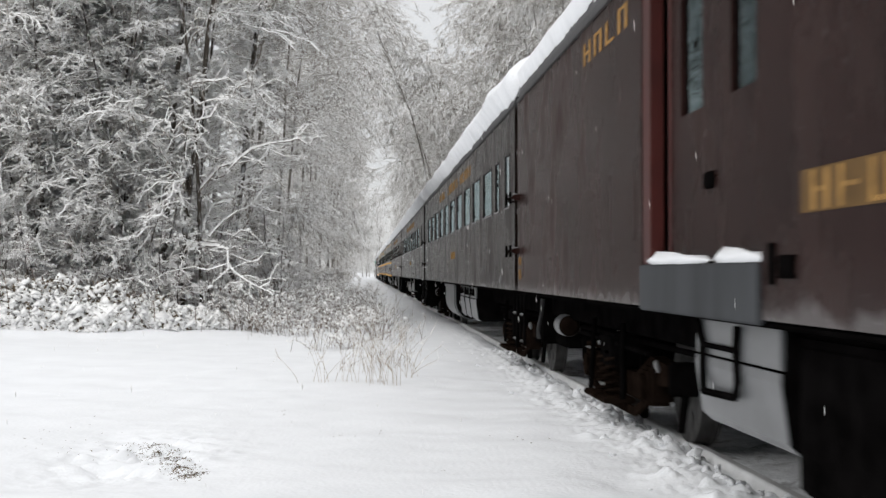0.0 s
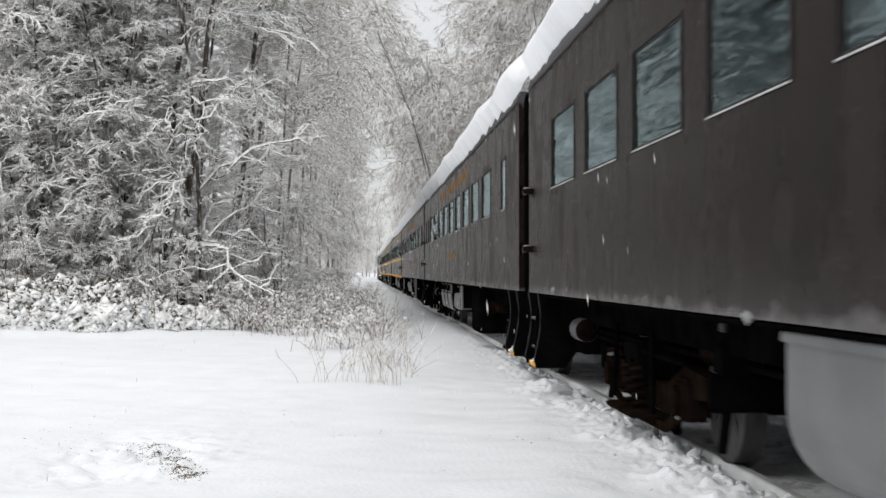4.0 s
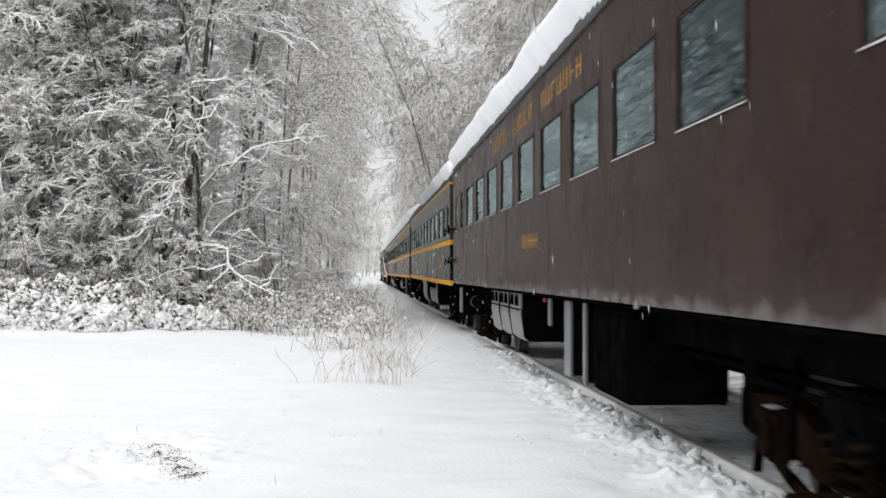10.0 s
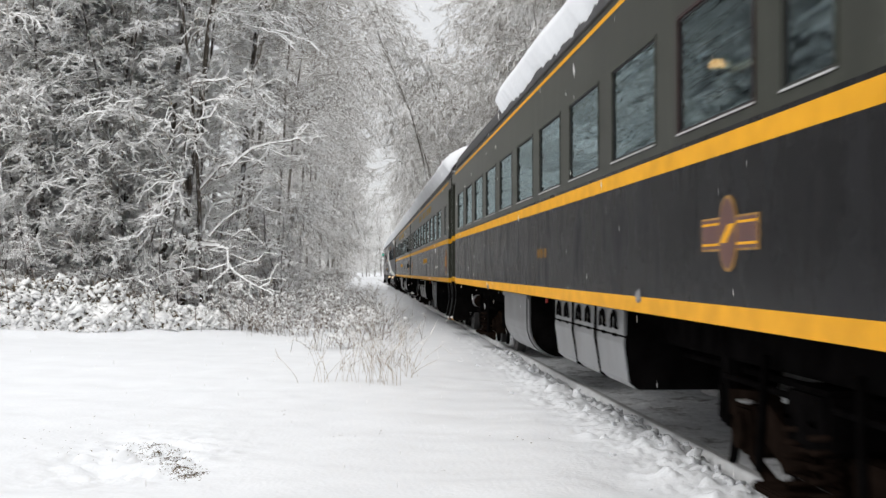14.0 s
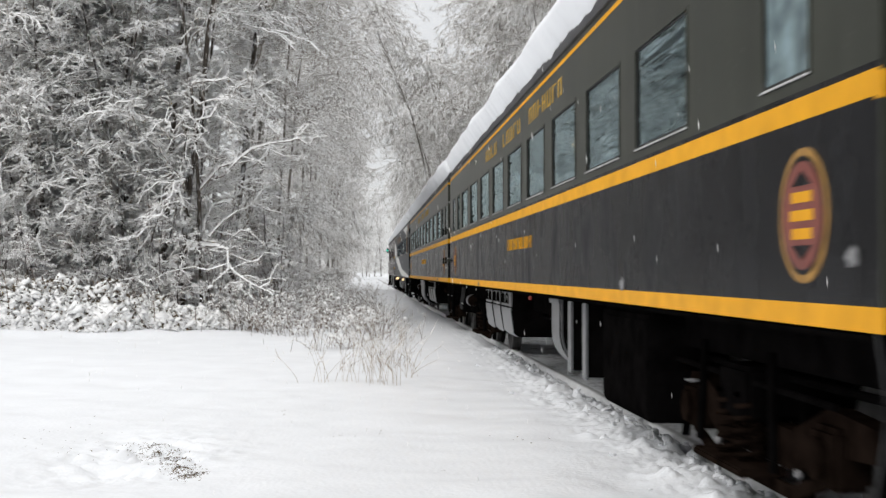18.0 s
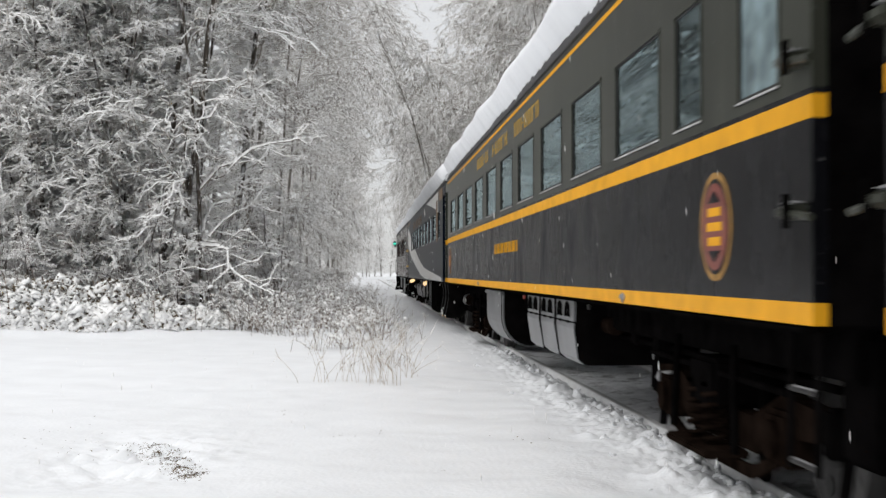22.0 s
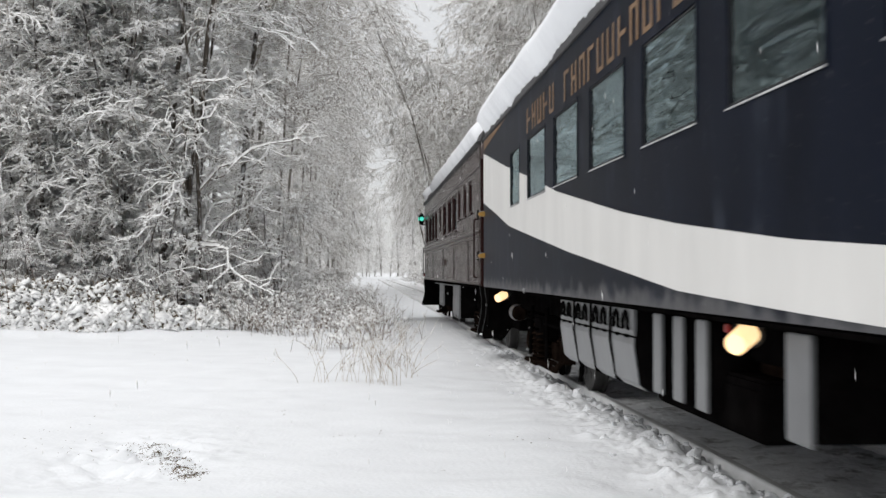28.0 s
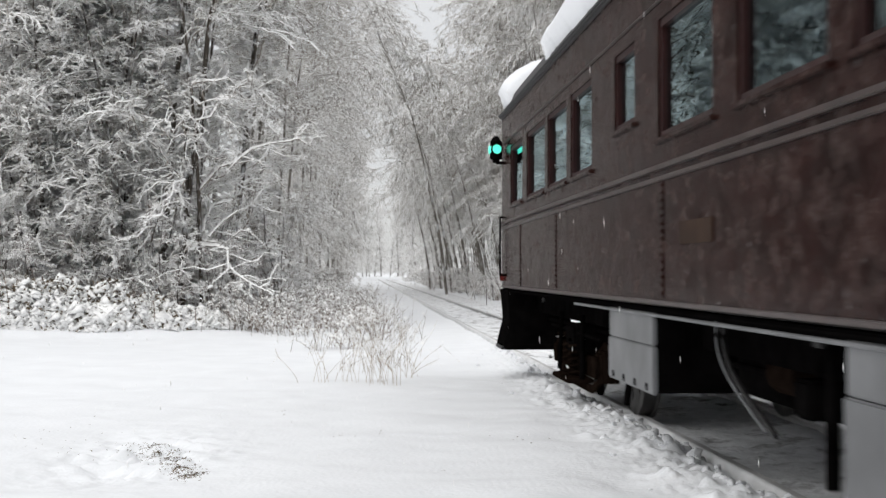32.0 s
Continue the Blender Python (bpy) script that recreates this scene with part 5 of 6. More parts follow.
def car_olive_one():
    car = Car("coach", 88.4, 110.95, "olive and black coach with yellow stripes and a maroon crest", OLIVE)
    car.tilt = 0.17
    wins = [(88.7, 89.35, "blind"), (90.0, 90.68), (91.05, 92.55, "red")] + row(93.1, 1.97, 7, 1.45) + [(106.9, 108.2, "blind"), (108.75, 110.2)]
    olive_sides(car, wins, (92.35,), (1.125, 1.236), (2.05, 2.16))
    y, z, x = car.y(91.5), 1.62, -SIDE
    c = car.add("crest", box(x - 0.004, x + 0.001, y - 0.5, y + 0.5, z - 0.092, z + 0.092), GOLD, label="maroon and gold crest of plain shapes")
    car.add("crest_field", box(x - 0.0055, x, y - 0.485, y + 0.485, z - 0.08, z + 0.08), CREST_DARK, c)
    for k in (-1, 1):
        car.add("crest_line", box(x - 0.0065, x, y - 0.48, y + 0.48, z + k * 0.056 - 0.007, z + k * 0.056 + 0.007), YELLOW, c)
    for rad, mat, out in ((0.215, GOLD, 0.008), (0.197, CREST_DARK, 0.0095)):
        bm = rod((x, 0, 0), (x - out, 0, 0), rad, 28)
        bm.transform(Matrix.Translation((0, y, z)) @ Matrix.Diagonal((1, 0.75, 0.95, 1)))
        car.add("crest_disc", bm, mat, c)
    car.add("crest_slash", extrude_yz([(y - 0.14, z + 0.05), (y - 0.02, z + 0.05), (y + 0.14, z - 0.05), (y + 0.02, z - 0.05)], x - 0.011, x), YELLOW, c)
    car.letters(98.0, 98.7, 4, 1.55, 0.10, seed=17)
    for s, z, r in ((93.6, 1.24, 0.07), (104, 1.15, 0.06)):
        car.clinging(s, z, r)
    finish(car, 8, ((0.0, 0.62),), thick=0.13, drip=0.08, lip=0.1, back=3.45)
    car.add("roof_snow_patch", thin_roof_snow(car, 0.62, 1.0), None)
    car.battery_box(94.0, 97.4, 3)
    car.tank(99.5, 102.1, 0.38)
    vestibule(car, 110.95, 111.85, OLIVE, stripes=True)
    car.brackets(-1)


def thin_roof_snow(car, f0, f1):
    """Thinner snow that has slid back from the edge of the roof."""
    bm = bmesh.new()
    rows = []
    ya, yb = car.y0 + (car.y1 - car.y0) * f0, car.y1
    n = 70
    for i in range(n + 1):
        y = ya + (yb - ya) * i / n
        e = 0.16 + 0.08 * noise.noise(Vector((y * 0.9, 3, 0)))
        r = []
        for q in range(13):
            t = -1 + q / 6
            x = t * (SIDE - e)
            d = SIDE - abs(x)
            z = EAVE
            for (xa, za), (xb, zb) in zip(ROOF_LINE, ROOF_LINE[1:]):
                if xa <= d <= xb + 1e-6:
                    z = za + (zb - za) * (d - xa) / (xb - xa)
                    break
            r.append(bm.verts.new((x, y, z + (0.01 if q in (0, 12) else 0.08))))
        rows.append(r)
    for a, b in zip(rows, rows[1:]):
        for i in range(12):
            bm.faces.new((a[i], a[i + 1], b[i + 1], b[i]))
    for r in (rows[0], rows[-1]):
        bm.faces.new(r)
    bmesh.ops.recalc_face_normals(bm, faces=bm.faces)
    return mesh_of("roof_snow_patch", bm, SNOW, True)


def car_olive_two():
    car = Car("coach", 113.05, 135.9, "olive and black coach with a round crest near each end", OLIVE)
    wins = [(113.75, 114.4, "pale")] + row(115.75, 1.936, 9, 1.42) + [(133.2, 133.8), (134.4, 135.1, "pale")]
    olive_sides(car, wins, (120.6, 122.5, 126.5))
    car.letters(120.4, 122.9, 7, 3.13, 0.18, LETTER, seed=18)
    car.letters(123.6, 125.6, 5, 3.13, 0.18, LETTER, seed=19)
    car.letters(126.3, 128.0, 4, 3.13, 0.18, LETTER, seed=20)
    car.letters(122.6, 125.0, 14, 1.68, 0.14, YELLOW, seed=21)
    car.crest_disc(113.85, 1.64)
    car.crest_disc(134.4, 1.64)
    for s, z, r in ((117.6, 1.3, 0.07), (113.3, 1.45, 0.06), (129, 1.2, 0.05)):
        car.clinging(s, z, r)
    finish(car, 10, drip=0.06, lip=0.14)
    vestibule(car, 112.15, 113.05, OLIVE, stripes=True)
    car.battery_box(124.7, 128.1, 3)
    car.tank(120.75, 121.4, 0.34)
    for a, b in ((120.15, 120.4), (119.35, 119.6)):
        car.post(a, b, 0.40, 1.1)
    car.under_box(116.9, 118.6, 0.3, 1.1)
    car.brackets(1)


def car_olive_three():
    car = Car("coach", 136.65, 159.6, "olive and black coach with gold name lettering", OLIVE)
    wins = [(137.05, 137.7, "pale"), (138.35, 138.98)] + row(139.35, 1.985, 10, 1.42)
    olive_sides(car, wins, (142.0, 146.2))
    car.letters(144.9, 147.2, 7, 3.13, 0.18, LETTER, seed=22)
    car.letters(147.9, 149.9, 5, 3.13, 0.18, LETTER, seed=23)
    car.letters(150.5, 152.4, 4, 3.13, 0.18, LETTER, seed=24)
    car.letters(146.8, 149.5, 18, 1.66, 0.14, YELLOW, seed=25)
    car.crest_disc(138.1, 1.64)
    car.crest_disc(158.85, 1.64)
    for s, z, r in ((152, 1.2, 0.05), (140.5, 1.2, 0.06)):
        car.clinging(s, z, r)
    finish(car, 12, drip=0.05, lip=0.13)
    car.battery_box(142.6, 145.9, 3)
    car.tank(148.5, 150.8, 0.40)
    car.brackets(-1)
    vestibule(car, 159.6, 160.4, OLIVE, stripes=True)


def car_blue():
    car = Car("coach", 161.5, 185.0, "navy blue coach with a sweeping white band", BLUE)
    wins = [(162.6, 163.3)] + row(164.4, 1.985, 8, 1.42) + [(180.45, 181.4)]
    coach_sides(car, wins, BLUE, ())
    top = ((162, 1.25), (166, 1.38), (169.8, 1.49), (170.8, 1.54), (172.8, 1.69), (174.4, 1.84), (177.5, 2.2), (179.5, 2.5), (182, 2.85), (185, 3.31))
    low = ((162, 1.16), (166, 1.17), (169.8, 1.185), (170.8, 1.21), (172.8, 1.275), (176.9, 1.59), (181.6, 2.01), (183, 2.23), (185, 2.51))

    def at(c, s):
        for (a, za), (b, zb) in zip(c, c[1:]):
            if a <= s <= b:
                return za + (zb - za) * (s - a) / (b - a)
        return c[-1][1]

    holes = [w for w in wins]
    for sg in (-1, 1):
        bm = bmesh.new()
        x = sg * (SIDE + 0.004)
        cuts = sorted({*[162 + i * 0.23 for i in range(101)], *[w[0] for w in holes], *[w[1] for w in holes]})
        for a, b in zip(cuts, cuts[1:]):
            mid = (a + b) / 2
            spans = [(at(low, a), at(top, a), at(low, b), at(top, b))]
            if any(w[0] < mid < w[1] for w in holes):
                la, ta, lb, tb = spans[0]
                spans = []
                if min(la, lb) < WZ0:
                    spans.append((min(la, WZ0), min(ta, WZ0), min(lb, WZ0), min(tb, WZ0)))
                if max(ta, tb) > WZ1:
                    spans.append((max(la, WZ1), max(ta, WZ1), max(lb, WZ1), max(tb, WZ1)))
            for la, ta, lb, tb in spans:
                if max(ta - la, tb - lb) > 0.01:
                    bm.faces.new([bm.verts.new((x, car.y(q), z)) for q, z in ((a, la), (b, lb), (b, tb), (a, ta))])
        bmesh.ops.remove_doubles(bm, verts=bm.verts, dist=0.0005)
        ext = bmesh.ops.extrude_face_region(bm, geom=bm.faces[:])
        for v in ext["geom"]:
            if isinstance(v, bmesh.types.BMVert):
                v.co.x = sg * (SIDE - 0.001)
        bmesh.ops.recalc_face_normals(bm, faces=bm.faces)
        car.add("white_band", bm, WHITE, label="sweeping white band")
        # white patch and tan corner by the vestibule end
        o = []
        for i in range(12):
            s = 163.35 + i * 0.55
            o.append((car.y(s), 2.95 + (3.5 - 2.95) * (i / 11) ** 0.8))
        o.append((car.y(163.35), 3.5))
        car.add("white_crest", extrude_yz(o, sg * (SIDE + 0.004), sg * (SIDE - 0.001)), WHITE)
    car.letters(172.6, 177.2, 11, 3.04, 0.29, TAN, seed=26)
    car.letters(177.7, 179.9, 5, 3.04, 0.29, TAN, seed=27)
    car.add("tan_corner", box(-SIDE - 0.006, -SIDE, car.y(161.6), car.y(163.0), 3.22, 3.5), TAN)
    car.add("tan_corner", extrude_yz([(car.y(182.0), 3.5), (car.y(184.9), 3.5), (car.y(184.9), 3.36)], -SIDE - 0.006, -SIDE), TAN)
    car.add("side_door", box(-SIDE - 0.012, -SIDE + 0.01, car.y(163.55), car.y(164.15), 2.2, 3.3, 0.01), TAN, label="arched tan panel beside the vestibule")
    for s, z, r in ((167.5, 1.17, 0.06), (180, 1.17, 0.05)):
        car.clinging(s, z, r)
    finish(car, 14, drip=0.09, lip=0.09)
    vestibule(car, 160.6, 161.45, BLUE, edge=YELLOW)
    car.battery_box(173.9, 177.3, 4)
    for a, b in ((173.3, 173.6), (172.75, 173.05), (172.2, 172.5)):
        car.post(a, b, 0.55, 1.1)
    car.post(170.5, 170.9, 0.58, 1.1)
    for a, b in ((169.0, 169.15), (168.3, 168.45)):
        car.post(a, b, 0.40, 1.1)
    car.under_box(171.5, 173.9, 0.45, 0.8, x=-1.3)
    car.under_box(165.5, 168.2, 0.25, 1.1)
    for s in (171.95, 183.6):
        y = car.y(s)
        lamp = car.add("step_lamp", rod((-1.25, y + 0.14, 1.10), (-1.345, y + 0.02, 1.055), 0.05, 16, None, 0.088), STEEL, label="lit lamp in a steel shade below the sill")
        car.add("lamp_lens", rod((-1.345, y + 0.02, 1.055), (-1.46, y - 0.11, 1.0), 0.066, 18, None, 0.06), HEAD, lamp)
        car.add("lamp_bracket", box(-1.36, -1.30, y - 0.02, y + 0.06, 1.08, 1.14, 0.006), UNDER, lamp)
    car.brackets(1, (BRASS, STEEL))


def car_last():
    car = Car("observation_car", 185.6, 204.35, "oxblood heavyweight carriage with rivets and green marker lamps", OXBLOOD)
    z0, z1 = 2.26, 3.05
    wins = [(187.2, 187.85), (188.4, 189.05), (189.8, 190.45), (190.85, 192.1), (192.35, 193.6), (194.05, 195.3), (196.0, 196.7), (197.65, 198.7), (198.95, 200.15), (200.35, 201.8), (202.2, 203.4)]
    holes = [(a, b, z0 + (0.2 if b - a < 0.8 else 0), z1) for a, b in wins]
    car.wall("lower_side", OXBLOOD, car.s0, car.s1, FLOOR + 0.05, 2.075)
    car.wall("window_panel", OXBLOOD, car.s0, car.s1, 2.078, 3.178, [(a, b, max(c, 2.1), d) for a, b, c, d in holes], depth=0.12)
    car.wall("letter_board", OXBLOOD, car.s0, car.s1, 3.18, EAVE + 0.02, out=0.004)
    for sg in (-1, 1):
        for i, (z, h, w) in enumerate(((1.985, 0.03, 0.022), (2.055, 0.035, 0.035), (3.16, 0.02, 0.016), (FLOOR + 0.02, 0.03, 0.02))):
            car.add("moulding", box(sg * (SIDE - 0.01), sg * (SIDE + w), car.y(car.s0) + 0.01, car.y(car.s1) - 0.01, z, z + h, 0.006), MOULDING)
        car.add("cornice", box(sg * (SIDE - 0.02), sg * (SIDE + 0.06), car.y(car.s0), car.y(car.s1), EAVE + 0.02, EAVE + 0.07, 0.015), ROOF)
        for a, b, c, d in holes:
            ya, yb = car.y(a), car.y(b)
            fr = car.add("window_frame", pierced(sg * (SIDE - 0.014), sg * (SIDE - 0.10), ya + 0.002, yb - 0.002, c + 0.002, d - 0.002, [(ya + 0.05, yb - 0.05, c + 0.05, d - 0.05)]), RED_DARK)
            car.add("pane", box(sg * (SIDE - 0.05) - 0.004, sg * (SIDE - 0.05) + 0.004, ya + 0.045, yb - 0.045, c + 0.045, d - 0.045), GLASS_FLAT, fr).visible_shadow = False
            car.add("window_sill", box(sg * (SIDE - 0.1), sg * (SIDE + 0.03), ya - 0.04, yb + 0.04, c - 0.03, c + 0.005, 0.006), OXBLOOD, fr)
    # riveted joints of the side sheets
    for s in (188.0, 191.6, 195.2, 199.6, 202.4):
        j = car.add("joint_strip", box(-SIDE - 0.006, -SIDE + 0.002, car.y(s) - 0.035, car.y(s) + 0.035, FLOOR + 0.06, 1.99), OXBLOOD)
        rivet = None
        for k in range(16):
            if rivet is None:
                rivet = mesh_of("rivet", rod((-0.005, 0, 0), (-0.014, 0, 0), 0.010, 6), OXBLOOD)
            car.add("rivet", rivet, None, j).location = (-SIDE, car.y(s), FLOOR + 0.1 + k * 0.05)
    car.add("name_plate", box(-SIDE - 0.008, -SIDE, car.y(194.05), car.y(194.75), 1.56, 1.70), PLATE, label="faded blank name plate")
    finish(car, 16, ((0.05, 0.79), (0.955, 1.0)), trucks=False, thick=0.13, drip=0.05, lip=0.16)
    car.truck(188.9, 3)
    car.truck(200.4, 4)
    vestibule(car, 184.75, 185.55, RED_DARK, edge=STEEL)
    car.add("end_panel", box(-SIDE, SIDE, car.y(204.3), car.y(204.42), FLOOR, EAVE + 0.1, 0.02), OXBLOOD)
    for a, b, z in ((195.6, 197.1, 0.55), (190.55, 192.3, 0.42)):
        car.add("case_frame", box(-1.45, -0.8, car.y(a) + 0.01, car.y(b) - 0.01, z + 0.01, 1.1, 0.01), UNDER)
        bx = car.add("battery_case", box(-1.49, -1.452, car.y(a), car.y(b), z, 0.88, 0.01), CASE_GREY, label="pale grey underfloor battery case")
        car.add("case_lid", box(-1.485, -1.452, car.y(a) + 0.02, car.y(b) - 0.02, 0.885, 1.12, 0.008), CASE_GREY, bx)
        for k in range(4):
            yk = car.y(a) + (b - a) * (0.12 + 0.25 * k)
            car.add("clasp", box(-1.495, -1.475, yk - 0.03, yk + 0.03, z + 0.02, z + 0.07, 0.004), UNDER, bx)
    for dy, r, mat in ((0.0, 0.016, STEEL), (0.16, 0.010, CASE_GREY)):
        car.add("brake_hose", ring_tube([(-1.25, car.y(194.75) + dy + 0.30 * math.sin(q * 0.33) - 0.09 * q, 1.09 - 0.058 * q) for q in range(11)], r, 8), mat, label="curved hose hanging below the floor", smooth=True)
    car.add("brake_pipe", rod((-1.22, car.y(193.1), 1.1), (-1.22, car.y(193.1), 0.35), 0.035), UNDER)
    car.add("sill_pipe", rod((-SIDE + 0.02, car.y(191.0), 1.10), (-SIDE + 0.02, car.y(198.6), 1.10), 0.012), CASE_GREY)
    # plain black box across the width, filling the space below the floor
    car.add("under_floor_block", box(-1.0, 1.0, car.y(192.4), car.y(195.3), 0.6, 1.1, 0.03), UNDER)
    st = car.add("end_steps", extrude_xz([(-SIDE - 0.03, FLOOR), (-SIDE, 0.75), (-SIDE - 0.08, 0.42), (-SIDE - 0.06, 0.36), (-0.7, 0.36), (-0.7, FLOOR)], car.y(203.5), car.y(204.35)), UNDER, label="black end steps")
    car.add("tread_edge", box(-SIDE - 0.10, -SIDE - 0.06, car.y(203.55), car.y(204.3), 0.36, 0.40), STEEL, st)
    car.grab(204.2, 1.35, 2.15, UNDER)
    car.grab(186.2, 1.3, 2.3, RED_DARK)
    # marker lamps with green lenses on the corner post
    z = 3.09
    for x, yy in ((-SIDE - 0.105, car.y(204.2)),):
        m = car.add("marker_lamp", rod((x, yy, z - 0.13), (x, yy, z + 0.11), 0.085, 16), UNDER, label="black marker lamp with green lenses")
        car.add("lamp_foot", rod((x, yy, z - 0.18), (x, yy, z - 0.13), 0.05, 12), UNDER, m)
        car.add("lamp_cap", rod((x, yy, z + 0.11), (x, yy, z + 0.19), 0.085, 16, None, 0.03), UNDER, m)
        car.add("lamp_bracket", box(x, -SIDE + 0.01, yy - 0.02, yy + 0.02, z - 0.20, z - 0.16), UNDER, m)
        car.add("lens", rod((x, yy - 0.05, z), (x, yy - 0.11, z), 0.062, 20), GREEN, m)
        car.add("lens", rod((x - 0.05, yy, z), (x - 0.10, yy, z), 0.055, 20), GREEN, m)
        car.add("lens_ring", ring_tube([(x + 0.07 * math.cos(q * math.pi / 10), yy - 0.10, z + 0.07 * math.sin(q * math.pi / 10)) for q in range(20)], 0.014, 6, True), UNDER, m)
    car.add("tail_lamp", box(-SIDE - 0.05, -SIDE + 0.03, car.y(204.2), car.y(204.3), 1.27, 1.37, 0.01), MARKER_RED)


for make in (car_baggage, car_brown_one, car_brown_two, car_maroon, car_olive_one, car_olive_two, car_olive_three, car_blue, car_last):
    make()


# ---- growth in the clearing ----
def build_brambles():
    """A bank of brambles heaped with snow cushions at the foot of the wood, one thing for each mound."""
    rng = np.random.default_rng(5)
    mounds = [(-9.7, 28.0, 1.6, 1.12), (-8.3, 27.6, 1.4, 1.0), (-7.1, 27.5, 1.35, 1.15), (-5.9, 27.5, 1.3, 1.02), (-4.8, 27.9, 1.1, 0.75), (-3.9, 28.2, 0.9, 0.45)]
    for x, y, r, h in mounds:
        root = new("bramble_bush")
        root.location = (x, y, float(ground_height(np.array(x), np.array(y))))

        def over(n, lo, hi):
            th, q = rng.uniform(0, 6.283, n), rng.random(n) ** 0.5
            px, py = np.cos(th) * q * r, np.sin(th) * q * r * 0.75
            dome = h * np.clip(1 - q ** 2.4, 0, 1) ** 0.7 * (0.8 + 0.2 * np.sin(px * 4 + x) * np.cos(py * 5))
            return np.stack([px, py, dome * rng.uniform(lo, hi, n) + ground_height(px + x, py + y) - root.location.z], -1)

        # the heap below, with a broken surface
        q, th = np.meshgrid(np.linspace(0, 1, 26), np.linspace(0, 2 * math.pi, 61)[:-1])
        gx, gy = np.cos(th) * q * r, np.sin(th) * q * r * 0.75
        top = h * np.clip(1 - q ** 2.4, 0, 1) ** 0.7 * (0.30 + 0.32 * crumble(gx + x, gy + y, 0.34, 21) + 0.2 * crumble(gx + x, gy + y, 0.13, 22)) - 0.04
        heap = np.stack([gx, gy, top + ground_height(gx + x, gy + y) - root.location.z], -1).reshape(-1, 3)
        i0 = (np.arange(60)[:, None] * 26 + np.arange(25)[None]).ravel()
        i1 = ((np.arange(60)[:, None] + 1) % 60 * 26 + np.arange(25)[None]).ravel()
        part("snow_base", raw_mesh("snow_base", heap, np.stack([i0, i0 + 1, i1 + 1, i1], -1), SNOW_TREE), None, root)
        # snow caught on single leaves
        n = int(2300 * r)
        c = over(n, 0.5, 1.02)
        octa = np.array([[1, 0, 0], [0.3, 1, 0], [-1, 0.2, 0], [0, -1, 0], [0.1, 0, 0.7], [0, 0, -0.35]])
        f = np.array([[0, 1, 4], [1, 2, 4], [2, 3, 4], [3, 0, 4], [1, 0, 5], [2, 1, 5], [3, 2, 5], [0, 3, 5]])
        rr = rng.uniform(0.03, 0.085, (n, 1, 1)) * np.where(rng.random((n, 1, 1)) < 0.12, 1.8, 1.0)
        sh = octa[None] * (1 + 0.35 * rng.normal(size=(n, 6, 1)))
        sh[..., 2] += sh[..., 0] * rng.normal(0, 0.45, (n, 1)) + sh[..., 1] * rng.normal(0, 0.45, (n, 1))
        ca, sa = np.cos(th.ravel()[rng.integers(0, 1500, n)])[:, None], np.sin(th.ravel()[rng.integers(0, 1500, n)])[:, None]
        sh[..., 0], sh[..., 1] = sh[..., 0] * ca - sh[..., 1] * sa, sh[..., 0] * sa + sh[..., 1] * ca
        v = c[:, None] + sh * rr
        part("snow_load", raw_mesh("snow_load", v.reshape(-1, 3), (np.arange(n)[:, None, None] * 6 + f[None]).reshape(-1, 3), SNOW_TREE), None, root)["kind"] = "stuff"
        n = int(3000 * r)
        c = over(n, 0.5, 1.06)
        d = rng.normal(0, 1, (n, 3)) * np.array([1, 1, 0.6])
        d /= np.linalg.norm(d, axis=1, keepdims=True)
        e = np.cross(d, rng.normal(0, 1, (n, 3)))
        e /= np.linalg.norm(e, axis=1, keepdims=True)
        ls = rng.uniform(0.025, 0.06, (n, 1))
        v = np.stack([c - d * ls, c + e * ls * 0.5, c + d * ls, c - e * ls * 0.5], 1)
        part("foliage", raw_mesh("foliage", v.reshape(-1, 3), np.arange(n * 4).reshape(n, 4), LEAF), None, root)["kind"] = "stuff"
        k = 12
        th = rng.uniform(0, 6.283, k)
        a = np.stack([np.cos(th) * r * 0.3 * rng.random(k), np.sin(th) * r * 0.3 * rng.random(k), np.zeros(k)], -1)
        t = np.linspace(0, 1, 6)[None, :, None]
        dirs = np.stack([np.cos(th), np.sin(th), np.zeros(k)], -1) * (r * rng.uniform(0.5, 1.0, k))[:, None]
        p = a[:, None] + dirs[:, None] * t
        p[..., 2] = (h * rng.uniform(0.5, 1.1, k))[:, None] * np.sin(t[..., 0] * 2.9)
        vv, up, dn = tubes(p, np.full((k, 6), 0.008))
        part("cane_tangle", raw_mesh("cane_tangle", vv, dn, CANE), None, root)["kind"] = "stuff"
        tagged(root, "bramble bush heaped with snow at the foot of the wood", "bush", "brambles")


